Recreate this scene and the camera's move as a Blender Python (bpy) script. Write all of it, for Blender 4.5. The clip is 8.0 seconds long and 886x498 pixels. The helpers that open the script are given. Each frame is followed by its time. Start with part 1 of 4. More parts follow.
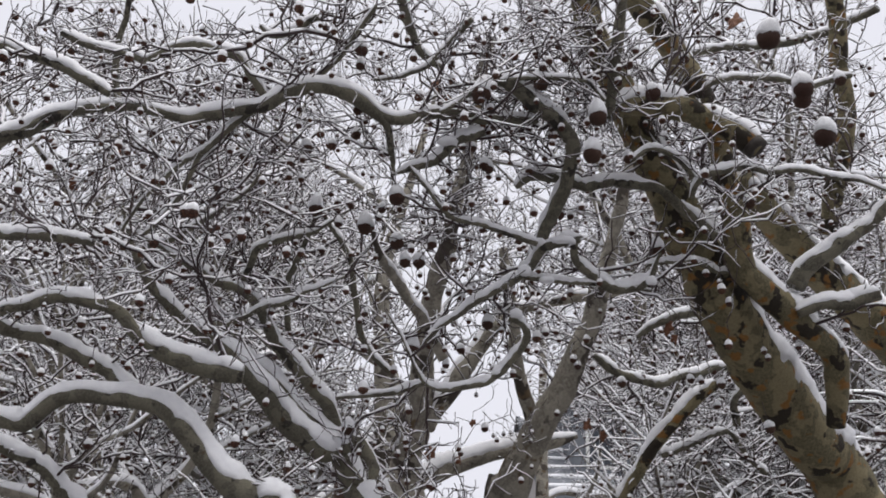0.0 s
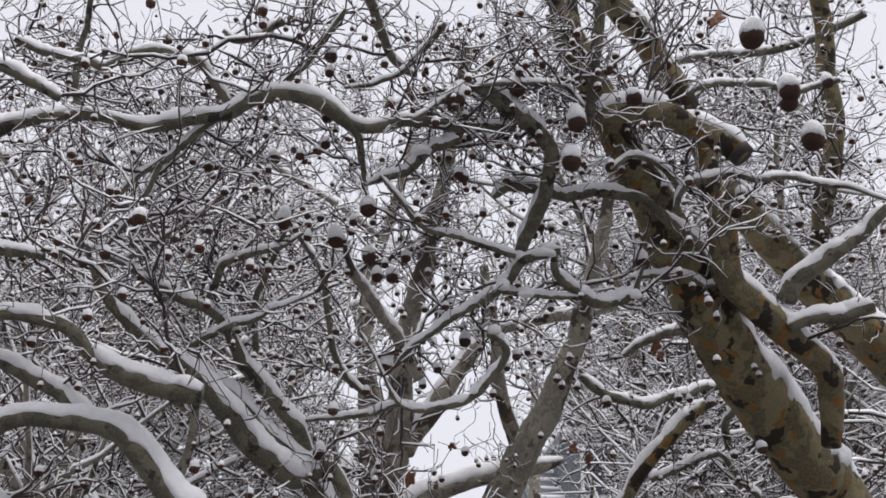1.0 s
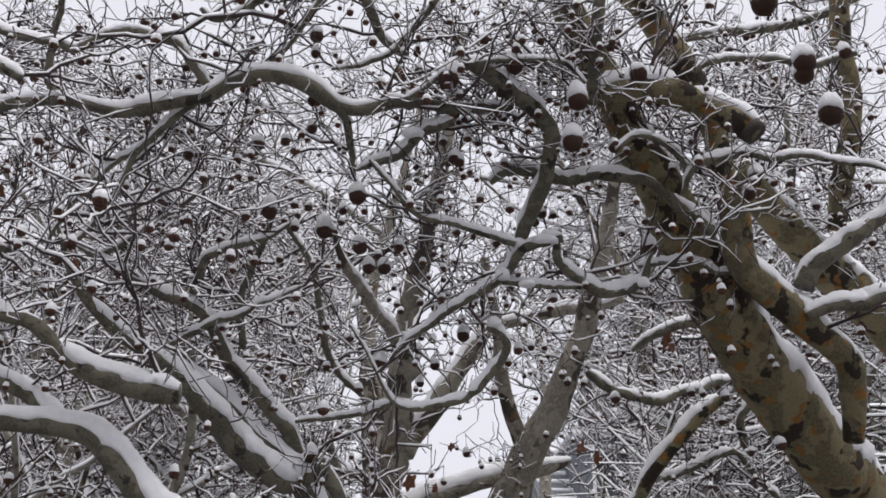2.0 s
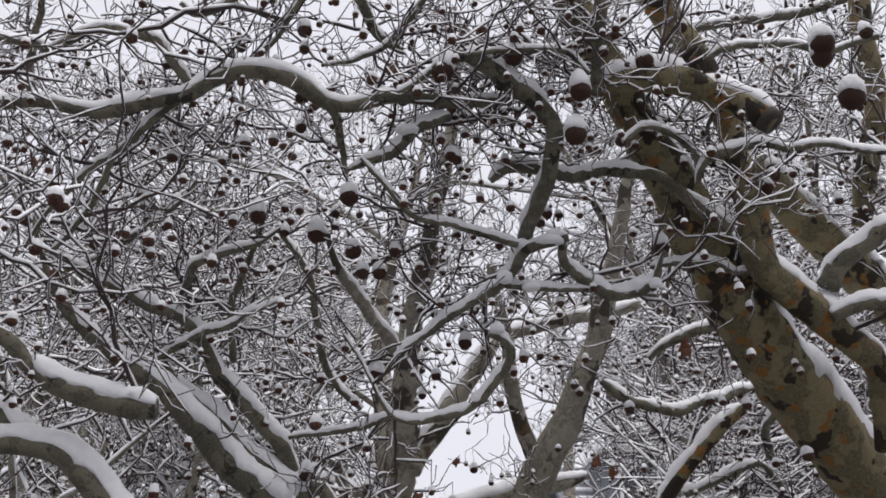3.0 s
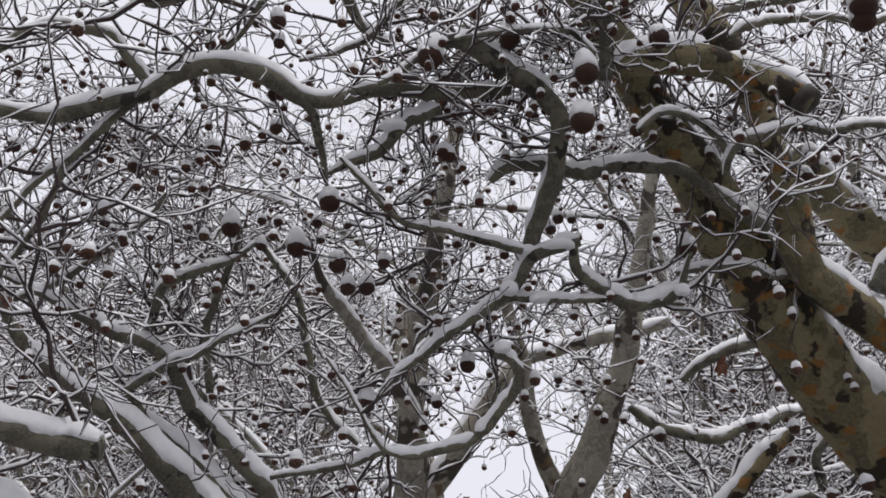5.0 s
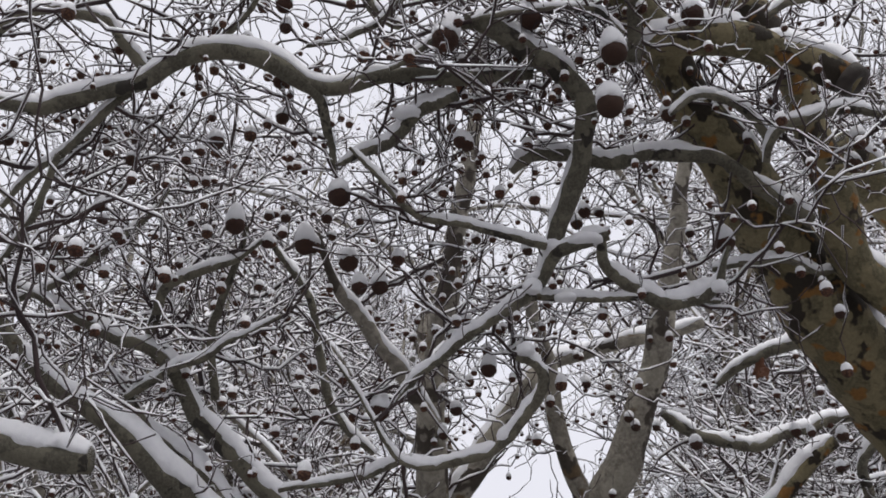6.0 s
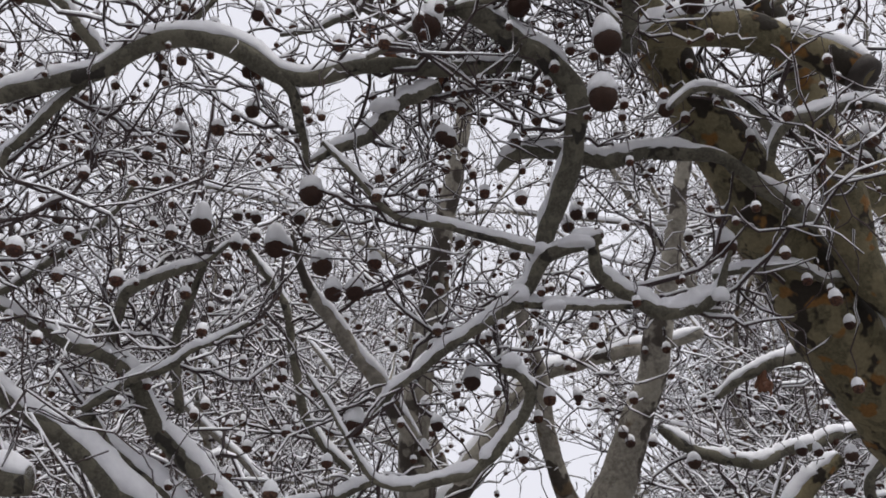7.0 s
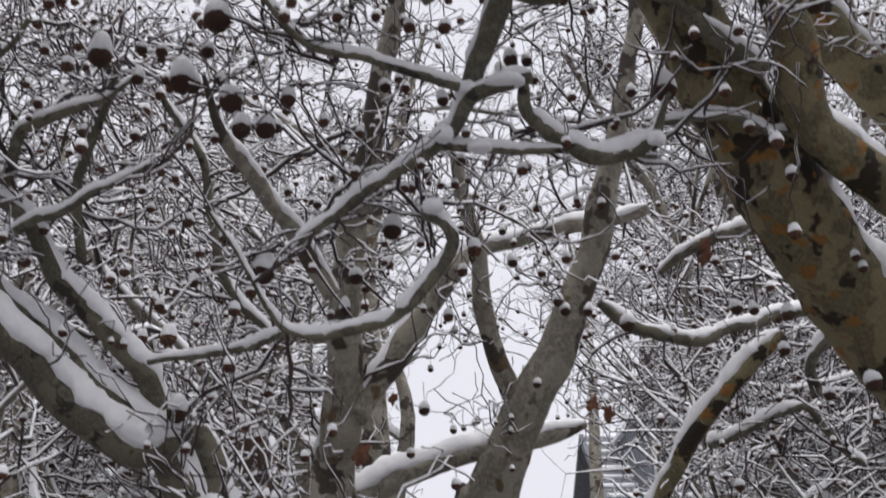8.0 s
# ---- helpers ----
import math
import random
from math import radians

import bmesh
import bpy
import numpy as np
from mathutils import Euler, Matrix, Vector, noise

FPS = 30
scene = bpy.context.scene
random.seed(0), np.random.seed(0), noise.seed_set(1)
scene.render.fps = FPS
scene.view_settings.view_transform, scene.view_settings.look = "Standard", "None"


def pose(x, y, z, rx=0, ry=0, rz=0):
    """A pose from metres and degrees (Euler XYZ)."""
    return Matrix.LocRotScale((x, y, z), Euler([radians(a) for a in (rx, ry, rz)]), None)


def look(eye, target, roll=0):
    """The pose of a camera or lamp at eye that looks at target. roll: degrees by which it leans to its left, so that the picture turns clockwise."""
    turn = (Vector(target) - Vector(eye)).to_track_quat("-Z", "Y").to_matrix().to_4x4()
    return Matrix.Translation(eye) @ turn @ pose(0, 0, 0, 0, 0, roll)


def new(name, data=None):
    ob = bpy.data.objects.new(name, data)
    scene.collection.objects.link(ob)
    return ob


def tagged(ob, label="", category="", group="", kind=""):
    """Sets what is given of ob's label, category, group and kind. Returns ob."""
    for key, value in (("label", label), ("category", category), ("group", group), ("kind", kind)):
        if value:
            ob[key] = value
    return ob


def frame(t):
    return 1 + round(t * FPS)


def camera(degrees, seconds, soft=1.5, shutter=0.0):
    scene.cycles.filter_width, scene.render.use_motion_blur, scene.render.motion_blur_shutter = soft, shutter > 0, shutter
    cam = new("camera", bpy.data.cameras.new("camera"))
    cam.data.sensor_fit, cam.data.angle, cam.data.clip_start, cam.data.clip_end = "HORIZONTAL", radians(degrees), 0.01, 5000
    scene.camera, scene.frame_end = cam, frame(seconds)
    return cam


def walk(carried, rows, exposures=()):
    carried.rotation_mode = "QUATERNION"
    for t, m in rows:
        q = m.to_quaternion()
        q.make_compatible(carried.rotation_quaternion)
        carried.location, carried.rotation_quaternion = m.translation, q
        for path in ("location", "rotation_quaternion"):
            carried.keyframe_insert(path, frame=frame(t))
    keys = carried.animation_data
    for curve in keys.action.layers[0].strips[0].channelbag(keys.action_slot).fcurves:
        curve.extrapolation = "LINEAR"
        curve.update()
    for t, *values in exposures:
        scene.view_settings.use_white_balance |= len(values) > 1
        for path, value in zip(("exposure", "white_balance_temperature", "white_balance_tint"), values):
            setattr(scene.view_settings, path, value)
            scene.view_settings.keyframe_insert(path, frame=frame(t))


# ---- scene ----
cam = camera(49.516, 8.0, soft=1.75, shutter=0.25)
PATH = [
    (0.0, look((-0.0691, 0.0292, 1.5852), (-0.0831, 3.7212, 3.1245), 1.496)),
    (0.5, look((-0.0421, 0.0683, 1.5837), (0.0041, 3.7172, 3.2216), 0.989)),
    (1.0, look((-0.0246, 0.1387, 1.5909), (-0.0124, 3.7808, 3.2448), 0.832)),
    (1.5, look((-0.0156, 0.2045, 1.6038), (-0.0030, 3.8472, 3.2562), 0.418)),
    (3.0, look((0.0552, 0.3885, 1.6359), (-0.0634, 3.9927, 3.3668), -0.250)),
    (3.5, look((0.0678, 0.4445, 1.6517), (-0.0675, 4.0332, 3.4133), -0.470)),
    (4.0, look((0.0880, 0.5068, 1.6601), (-0.0919, 4.0753, 3.4584), -0.627)),
    (4.5, look((0.1054, 0.5648, 1.6673), (-0.0941, 4.1195, 3.4905), -0.538)),
    (5.0, look((0.1218, 0.6224, 1.6893), (-0.1422, 4.1480, 3.5601), -0.979)),
    (6.5, look((0.1324, 0.7877, 1.7547), (-0.2559, 4.2879, 3.6516), -0.389)),
    (7.0, look((0.1467, 0.8404, 1.7793), (-0.2214, 4.3331, 3.6939), -0.296)),
    (7.5, look((0.1652, 0.9008, 1.7849), (-0.1505, 4.4542, 3.5941), 0.107)),
    (8.0, look((0.2086, 0.9912, 1.7122), (-0.0486, 4.6341, 3.3440), -0.224)),
]
walk(cam, PATH)

# ---- light: an overcast winter sky over snow ----
world = bpy.data.worlds.new("overcast")
scene.world = world
world.use_nodes = True
wn, wl = world.node_tree.nodes, world.node_tree.links
sky = wn.new("ShaderNodeTexSky")
sky.sky_type, sky.sun_disc = "NISHITA", False
sky.sun_elevation, sky.sun_rotation = radians(76), radians(141)
sky.air_density, sky.dust_density, sky.ozone_density = 1.0, 6.0, 1.0
grey = wn.new("ShaderNodeHueSaturation")
grey.inputs["Saturation"].default_value = 0.12
wl.new(sky.outputs[0], grey.inputs["Color"])
# the cloud layer evens the brightness of the sky out
veil = wn.new("ShaderNodeMix")
veil.data_type = "RGBA"
veil.inputs["Factor"].default_value = 0.85
veil.inputs["B"].default_value = (6.35, 6.35, 7.0, 1)
wl.new(grey.outputs[0], veil.inputs["A"])
bg = wn["Background"]
bg.inputs["Strength"].default_value = 0.1
wl.new(veil.outputs["Result"], bg.inputs["Color"])
sun_data = bpy.data.lights.new("sun", "SUN")
sun_data.energy, sun_data.angle, sun_data.color = 1.45, radians(60), (1.0, 0.97, 0.93)
sun = new("sun", sun_data)
sun.matrix_world = look((0, 0, 20), (-2, 2.5, 7))
scene.view_settings.exposure = 0.49


# ---- materials ----
def material(name):
    m = bpy.data.materials.new(name)
    m.use_nodes = True
    n, l = m.node_tree.nodes, m.node_tree.links
    return m, n, l, n["Principled BSDF"]


def noise_tex(n, l, coord, scale, detail=4.0, rough=0.55):
    t = n.new("ShaderNodeTexNoise")
    t.inputs["Scale"].default_value = scale
    t.inputs["Detail"].default_value = detail
    t.inputs["Roughness"].default_value = rough
    l.new(coord, t.inputs["Vector"])
    return t.outputs["Fac"]


def ramp(n, l, fac, stops):
    r = n.new("ShaderNodeValToRGB")
    e = r.color_ramp.elements
    while len(e) < len(stops):
        e.new(0.5)
    for k, (pos, col) in enumerate(stops):
        e[k].position, e[k].color = pos, (*col, 1)
    l.new(fac, r.inputs["Fac"])
    return r.outputs["Color"]


def blend(n, l, fac, a, b, mode="MIX"):
    x = n.new("ShaderNodeMix")
    x.data_type, x.blend_type = "RGBA", mode
    for key, v in (("Factor", fac), ("A", a), ("B", b)):
        if isinstance(v, (int, float)):
            x.inputs[key].default_value = v
        elif isinstance(v, tuple):
            x.inputs[key].default_value = (*v, 1)
        else:
            l.new(v, x.inputs[key])
    return x.outputs["Result"]


def bump(n, l, p, height, strength, dist):
    b = n.new("ShaderNodeBump")
    b.inputs["Strength"].default_value, b.inputs["Distance"].default_value = strength, dist
    l.new(height, b.inputs["Height"])
    l.new(b.outputs[0], p.inputs["Normal"])


def bark_material(name, ground_tone, pale, dark, rust, patch, wear, flaky=0.56):
    """Plane bark: flakes in two tones over a base tone, with rusty fresh patches."""
    m, n, l, p = material(name)
    co = n.new("ShaderNodeTexCoord").outputs["Object"]
    big = noise_tex(n, l, co, patch, 3.0, 0.5)
    mid = noise_tex(n, l, co, patch * 0.85, 3.0, 0.55)
    fine = noise_tex(n, l, co, patch * 9, 5.0, 0.65)
    base = ramp(n, l, fine, [(0.25, tuple(c * 0.7 for c in ground_tone)), (0.75, tuple(min(1, c * 1.3) for c in ground_tone))])
    flake = ramp(n, l, big, [(0.50, (0, 0, 0)), (0.53, (1, 1, 1))])
    flake2 = ramp(n, l, mid, [(flaky, (0, 0, 0)), (flaky + 0.03, (1, 1, 1))])
    col = blend(n, l, flake, base, pale)
    col = blend(n, l, flake2, col, dark)
    third = noise_tex(n, l, co, patch * 1.4 + 0.7, 2.0, 0.5)
    col = blend(n, l, ramp(n, l, third, [(wear, (0, 0, 0)), (wear + 0.06, (1, 1, 1))]), col, rust)
    speck = ramp(n, l, fine, [(0.35, (0.78, 0.77, 0.75)), (0.7, (1.1, 1.1, 1.1))])
    col = blend(n, l, 1.0, col, speck, "MULTIPLY")
    l.new(col, p.inputs["Base Color"])
    p.inputs["Roughness"].default_value = 0.8
    p.inputs["Specular IOR Level"].default_value = 0.3
    h = blend(n, l, 0.5, flake2, fine)
    bump(n, l, p, h, 0.8, 0.004)
    return m


BARK_TRUNK = bark_material("bark_trunk", (0.145, 0.126, 0.075), (0.225, 0.19, 0.112), (0.034, 0.027, 0.019), (0.24, 0.12, 0.036), 17.0, 0.60, 0.545)
BARK_LIMB = bark_material("bark_limb", (0.115, 0.106, 0.082), (0.168, 0.155, 0.118), (0.045, 0.04, 0.034), (0.09, 0.065, 0.04), 24.0, 0.70, 0.61)
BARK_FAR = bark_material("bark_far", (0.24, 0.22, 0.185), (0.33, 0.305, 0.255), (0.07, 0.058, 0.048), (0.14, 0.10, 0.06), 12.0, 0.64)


def twig_material():
    m, n, l, p = material("twig_bark")
    co = n.new("ShaderNodeTexCoord").outputs["Object"]
    a = noise_tex(n, l, co, 9.0, 3.0)
    col = ramp(n, l, a, [(0.3, (0.027, 0.016, 0.017)), (0.55, (0.05, 0.031, 0.031)), (0.8, (0.085, 0.054, 0.048))])
    l.new(col, p.inputs["Base Color"])
    p.inputs["Roughness"].default_value = 0.75
    return m


def snow_material():
    m, n, l, p = material("snow")
    co = n.new("ShaderNodeTexCoord").outputs["Object"]
    a = noise_tex(n, l, co, 60.0, 4.0)
    b = noise_tex(n, l, co, 420.0, 3.0)
    l.new(ramp(n, l, a, [(0.3, (0.79, 0.79, 0.82)), (0.7, (0.87, 0.87, 0.89))]), p.inputs["Base Color"])
    p.inputs["Roughness"].default_value = 0.85
    p.inputs["Specular IOR Level"].default_value = 0.15
    bump(n, l, p, blend(n, l, 0.4, a, b), 0.5, 0.004)
    return m


def ball_material():
    m, n, l, p = material("seed_ball_brown")
    co = n.new("ShaderNodeTexCoord").outputs["Object"]
    v = n.new("ShaderNodeTexVoronoi")
    v.inputs["Scale"].default_value = 260.0
    l.new(co, v.inputs["Vector"])
    info = n.new("ShaderNodeObjectInfo")
    tone = ramp(n, l, info.outputs["Random"], [(0.0, (0.105, 0.036, 0.020)), (0.5, (0.145, 0.054, 0.028)), (1.0, (0.17, 0.08, 0.045))])
    col = blend(n, l, ramp(n, l, v.outputs["Distance"], [(0.1, (0, 0, 0)), (0.6, (0.8, 0.8, 0.8))]), tone, (0.03, 0.015, 0.011))
    l.new(col, p.inputs["Base Color"])
    p.inputs["Roughness"].default_value = 0.9
    bump(n, l, p, v.outputs["Distance"], 0.8, 0.003)
    return m


def plain_material(name, lo, hi, scale, rough=0.8, depth=0.003):
    m, n, l, p = material(name)
    co = n.new("ShaderNodeTexCoord").outputs["Object"]
    a = noise_tex(n, l, co, scale, 6.0, 0.65)
    b = noise_tex(n, l, co, scale * 0.13, 3.0)
    col = blend(n, l, 0.35, ramp(n, l, a, [(0.3, lo), (0.7, hi)]), ramp(n, l, b, [(0.3, lo), (0.7, hi)]))
    l.new(col, p.inputs["Base Color"])
    p.inputs["Roughness"].default_value = rough
    bump(n, l, p, a, 0.4, depth)
    return m


TWIG, SNOW, BALL = twig_material(), snow_material(), ball_material()
LEAF = plain_material("dry_leaf", (0.10, 0.042, 0.024), (0.21, 0.085, 0.042), 60.0)
SAWN = plain_material("weathered_cut", (0.018, 0.014, 0.012), (0.06, 0.048, 0.04), 70.0)
DEADWOOD = plain_material("torn_wood", (0.045, 0.03, 0.02), (0.15, 0.085, 0.055), 45.0)
# tone of the unseen ground, set dark so less light bounces onto the bark
DIM_GROUND = plain_material("dim_ground", (0.06, 0.055, 0.05), (0.30, 0.30, 0.31), 2.5)
RENDER_WALL = plain_material("wall_render", (0.33, 0.31, 0.30), (0.42, 0.40, 0.38), 3.0)
SLATE = plain_material("slate", (0.10, 0.11, 0.125), (0.17, 0.18, 0.20), 5.0)
TILE = plain_material("roof_tile", (0.14, 0.125, 0.125), (0.21, 0.19, 0.185), 4.0)
RED_TILE = plain_material("red_roof_tile", (0.22, 0.09, 0.07), (0.32, 0.14, 0.11), 4.0)
PAINT = plain_material("white_paint", (0.62, 0.62, 0.60), (0.72, 0.72, 0.70), 8.0)
GLASS, gn, gl, gp = material("window_glass")
gp.inputs["Base Color"].default_value = (0.03, 0.035, 0.045, 1)
gp.inputs["Roughness"].default_value = 0.08

# ---- mesh helpers ----
rng = np.random.RandomState(11)
UP = np.array([0.0, 0.0, 1.0])


class Heap:
    """Vertices and faces gathered into one mesh."""

    def __init__(self):
        self.v, self.f, self.n = [], [], 0

    def rings(self, rings, cap_start=False, cap_end=False):
        k, s, _ = rings.shape
        self.v.append(rings.reshape(-1, 3))
        i = np.arange(k - 1)[:, None] * s + self.n
        j = np.arange(s)[None, :]
        j2 = (j + 1) % s
        self.f.append(np.stack([i + j, i + j2, i + s + j2, i + s + j], -1).reshape(-1, 4))
        if cap_start:
            self.f.append(np.arange(s)[::-1][None] + self.n)
        if cap_end:
            self.f.append(np.arange(s)[None] + self.n + (k - 1) * s)
        self.n += k * s

    def mesh(self, name, mat, smooth=True):
        me = bpy.data.meshes.new(name)
        if self.n:
            v = np.concatenate(self.v).astype(np.float32)
            loops = np.concatenate([f.ravel() for f in self.f]).astype(np.int32)
            total = np.concatenate([np.full(len(f), f.shape[1]) for f in self.f]).astype(np.int32)
            me.vertices.add(len(v))
            me.vertices.foreach_set("co", v.ravel())
            me.loops.add(len(loops))
            me.loops.foreach_set("vertex_index", loops)
            me.polygons.add(len(total))
            me.polygons.foreach_set("loop_start", np.concatenate([[0], np.cumsum(total)[:-1]]).astype(np.int32))
            me.update(calc_edges=True)
            me.validate()
        me.materials.append(mat)
        me.polygons.foreach_set("use_smooth", np.full(len(me.polygons), smooth))
        me.update()
        return me


def part(name, heap, mat, parent, label="", kind="", smooth=True):
    me = heap if isinstance(heap, bpy.types.Mesh) else heap.mesh(name, mat, smooth)
    ob = new(name, me)
    ob.parent = parent
    return tagged(ob, label, kind=kind)


def unit(a):
    return a / np.maximum(np.linalg.norm(a, axis=-1, keepdims=True), 1e-9)


def tangents(p):
    return unit(np.gradient(p, axis=0))


def spline(points, step):
    """A smooth line through control points (x, y, z, r), resampled."""
    c = np.array(points, float)
    c = np.concatenate([[2 * c[0] - c[1]], c, [2 * c[-1] - c[-2]]])
    out = []
    for a, b, d, e in zip(c[:-3], c[1:-2], c[2:-1], c[3:]):
        k = max(2, int(np.linalg.norm(d[:3] - b[:3]) / step))
        t = np.linspace(0, 1, k, endpoint=False)[:, None]
        out.append(0.5 * (2 * b + (d - a) * t + (2 * a - 5 * b + 4 * d - e) * t**2 + (3 * b - a - 3 * d + e) * t**3))
    out.append(c[-2:-1])
    out = np.concatenate(out)
    return out[:, :3], np.maximum(out[:, 3], 0.0008)


def wave(k, every, amount):
    """A smooth random run of k numbers round 0."""
    m = max(2, int(k / every) + 2)
    return np.interp(np.linspace(0, m - 1, k), np.arange(m), rng.uniform(-amount, amount, m))


def tube(heap, p, r, sides, rough=0.0, cap_start=False, cap_end=False):
    t = tangents(p)
    ref = np.eye(3)[np.argmin(np.abs(t.mean(0)))]
    s = unit(np.cross(t, ref))
    u = np.cross(t, s)
    a = np.arange(sides) * 2 * np.pi / sides
    rr = r[:, None] * np.ones(sides)[None]
    if rough:
        k = len(p)
        lump = np.stack([wave(k, 5, rough) for _ in range(4)], 1)
        lump = np.concatenate([lump, lump[:, :1]], 1)
        rr = rr * (1 + np.stack([np.interp(np.arange(sides) * 4 / sides, np.arange(5), row) for row in lump]))
        rr = rr * (1 + rng.uniform(-0.02, 0.02, rr.shape))
    heap.rings(p[:, None] + rr[..., None] * (np.cos(a)[None, :, None] * s[:, None] + np.sin(a)[None, :, None] * u[:, None]), cap_start, cap_end)


PROFILE = np.array([(-0.98, 0.20, 0.0), (-1.04, 0.32, 0.42), (-0.58, 0.80, 0.92), (0.0, 0.98, 1.0), (0.58, 0.80, 0.92), (1.04, 0.32, 0.42), (0.98, 0.20, 0.0), (0.0, 0.1, 0.0)])
PROFILE_THIN = np.array([(-0.98, 0.35, 0.25), (0.0, 0.95, 1.0), (0.98, 0.35, 0.25), (0.0, 0.0, 0.0)])
PROFILE_FAR = np.array([(-1.0, 0.3, 0.15), (0.0, 0.95, 1.0), (1.0, 0.3, 0.15)])


def snow_on(heap, p, r, amount, thin=False, extra=0.005):
    """A ridge of snow along the upper side of a branch; it thins out where the branch is steep."""
    t = tangents(p)
    flat = np.sqrt(np.clip(1 - t[:, 2] ** 2, 0, 1))
    cover = np.clip((flat - 0.30) / 0.42, 0, 1)
    k = len(p)
    if thin:
        cover = cover * (wave(k, 2.2, 1.0) > -0.3)
        height = amount * (0.75 * r + extra) * cover * rng.uniform(0.5, 1.4, k)
    else:
        cover = cover * np.clip(2.9 + wave(k, 7, 3.2), 0, 1)
        height = amount * (0.37 * r + extra) * cover * (1 + wave(k, 6, 0.36) + wave(k, 2, 0.16))
    wide = r * (0.55 + 0.42 * cover) + 0.0008 * cover
    if not thin:
        wide = wide * (1 + wave(k, 4, 0.10))
    taper = np.minimum(1, np.minimum(np.arange(k) + 0.6, np.arange(k)[::-1] + 0.6) / (1.5 if thin else 3))
    height, seat = height * taper, np.where(cover > 0.08, 1.0, 0.6)
    s = unit(np.cross(t, UP) + 1e-6)
    u = np.cross(s, t)
    pr = (PROFILE_FAR if extra > 0.005 else PROFILE_THIN) if thin else PROFILE
    a = pr[None, :, 0] * (wide * seat)[:, None]
    b = pr[None, :, 1] * (r * seat)[:, None] + pr[None, :, 2] * height[:, None]
    if not thin:
        b = b + rng.uniform(-0.13, 0.13, b.shape) * height[:, None]
        for edge in (0, 6):
            b[:, edge] += wave(k, 1.6, 0.42) * r
        for edge in (1, 5):
            b[:, edge] += wave(k, 1.6, 0.20) * r
    heap.rings(p[:, None] + a[..., None] * s[:, None] + b[..., None] * u[:, None], not thin, not thin)


# ---- seed balls ----
def ball_mesh(name, rings, sides, spiky):
    h = Heap()
    a = np.linspace(0.04, np.pi - 0.04, rings)
    b = np.arange(sides) * 2 * np.pi / sides
    r = 1 + rng.uniform(-spiky, spiky, (rings, sides))
    pts = np.stack([np.sin(a)[:, None] * np.cos(b)[None], np.sin(a)[:, None] * np.sin(b)[None], np.cos(a)[:, None] * np.ones(sides)[None]], -1)
    h.rings(pts * r[..., None] * 0.5, True, True)
    return h.mesh(name, BALL)


def cap_mesh(name, rings, sides, tall, lean):
    """A heap of snow on a ball of diameter 1: it hugs the upper third and rises to a blunt, leaning top."""
    h = Heap()
    prof = [(0.30, 0.14), (0.47, 0.09), (0.525, 0.20), (0.51, 0.40), (0.46, 0.40 + tall * 0.35), (0.33, 0.40 + tall * 0.68), (0.18, 0.40 + tall * 0.92), (0.03, 0.40 + tall)]
    prof = prof if rings > 6 else prof[1::2]
    b = np.arange(sides) * 2 * np.pi / sides
    out = []
    for k, (r, z) in enumerate(prof):
        rr = r * (1 + rng.uniform(-0.07, 0.07, sides))
        zz = z + (rng.uniform(-0.10, 0.10, sides) if k < 3 else rng.uniform(-0.02, 0.02, sides))
        out.append(np.stack([rr * np.cos(b) + lean * max(0, z - 0.3), rr * np.sin(b), zz], -1))
    h.rings(np.array(out), True, True)
    return h.mesh(name, SNOW)


BALLS = [ball_mesh("seed_ball", 12, 16, 0.035) for _ in range(3)]
CAPS = [cap_mesh("snow_cap", 8, 14, tall, lean) for tall, lean in ((0.58, 0.1), (0.78, -0.12), (0.46, 0.05), (0.88, 0.15), (0.68, -0.05))]
STALK = Heap()
tube(STALK, np.array([(0, 0, 0.45), (0.03, 0.02, 1.1), (0.02, -0.03, 1.9), (0.0, 0.0, 2.8)]), np.array([0.035, 0.03, 0.028, 0.03]), 5)
STALK = STALK.mesh("stalk", TWIG)


def seed_ball(tree, x, y, z, d):
    ob = part("seed_ball", BALLS[rng.randint(3)], BALL, tree)
    ob.matrix_local = Matrix.LocRotScale((x, y, z), Euler((rng.uniform(-0.15, 0.15), rng.uniform(-0.15, 0.15), rng.uniform(0, 6))), (d, d, d * 0.97))
    part("snow_cap", CAPS[rng.randint(len(CAPS))], SNOW, ob, "snow piled on the seed ball")
    part("stalk", STALK, TWIG, ob)
    return ob


def leaf_mesh(curl):
    """A dried, curled five-lobed leaf with a little thickness, 1 across."""
    h = Heap()
    a = np.arange(20) * 2 * np.pi / 20
    edge = 0.38 + 0.08 * np.cos(5 * a) + rng.uniform(-0.03, 0.03, 20)
    rows = []
    for f, lift in ((0.02, 0.0), (0.5, 0.0), (1.0, 0.0), (1.0, 0.02), (0.5, 0.02), (0.02, 0.02)):
        x, z = edge * f * np.cos(a), edge * f * np.sin(a)
        rows.append(np.stack([x * 0.75, curl * (x * x * 2 + 0.3 * x * z) + lift + 0.05 * f * np.sin(5 * a + curl * 9), z - 0.4], -1))
    h.rings(np.array(rows), True, True)
    return h.mesh("dry_leaf", LEAF)


LEAVES = [leaf_mesh(c) for c in (0.5, -0.6, 0.8)]


def dry_leaf(tree, x, y, z, d):
    ob = part("dry_leaf", LEAVES[rng.randint(3)], LEAF, tree, "curled reddish-brown dead leaf")
    ob.matrix_local = Matrix.LocRotScale((x, y, z), Euler((rng.uniform(-0.5, 0.5), rng.uniform(-0.6, 0.6), rng.uniform(-0.8, 0.8))), (d, d, d * 1.15))


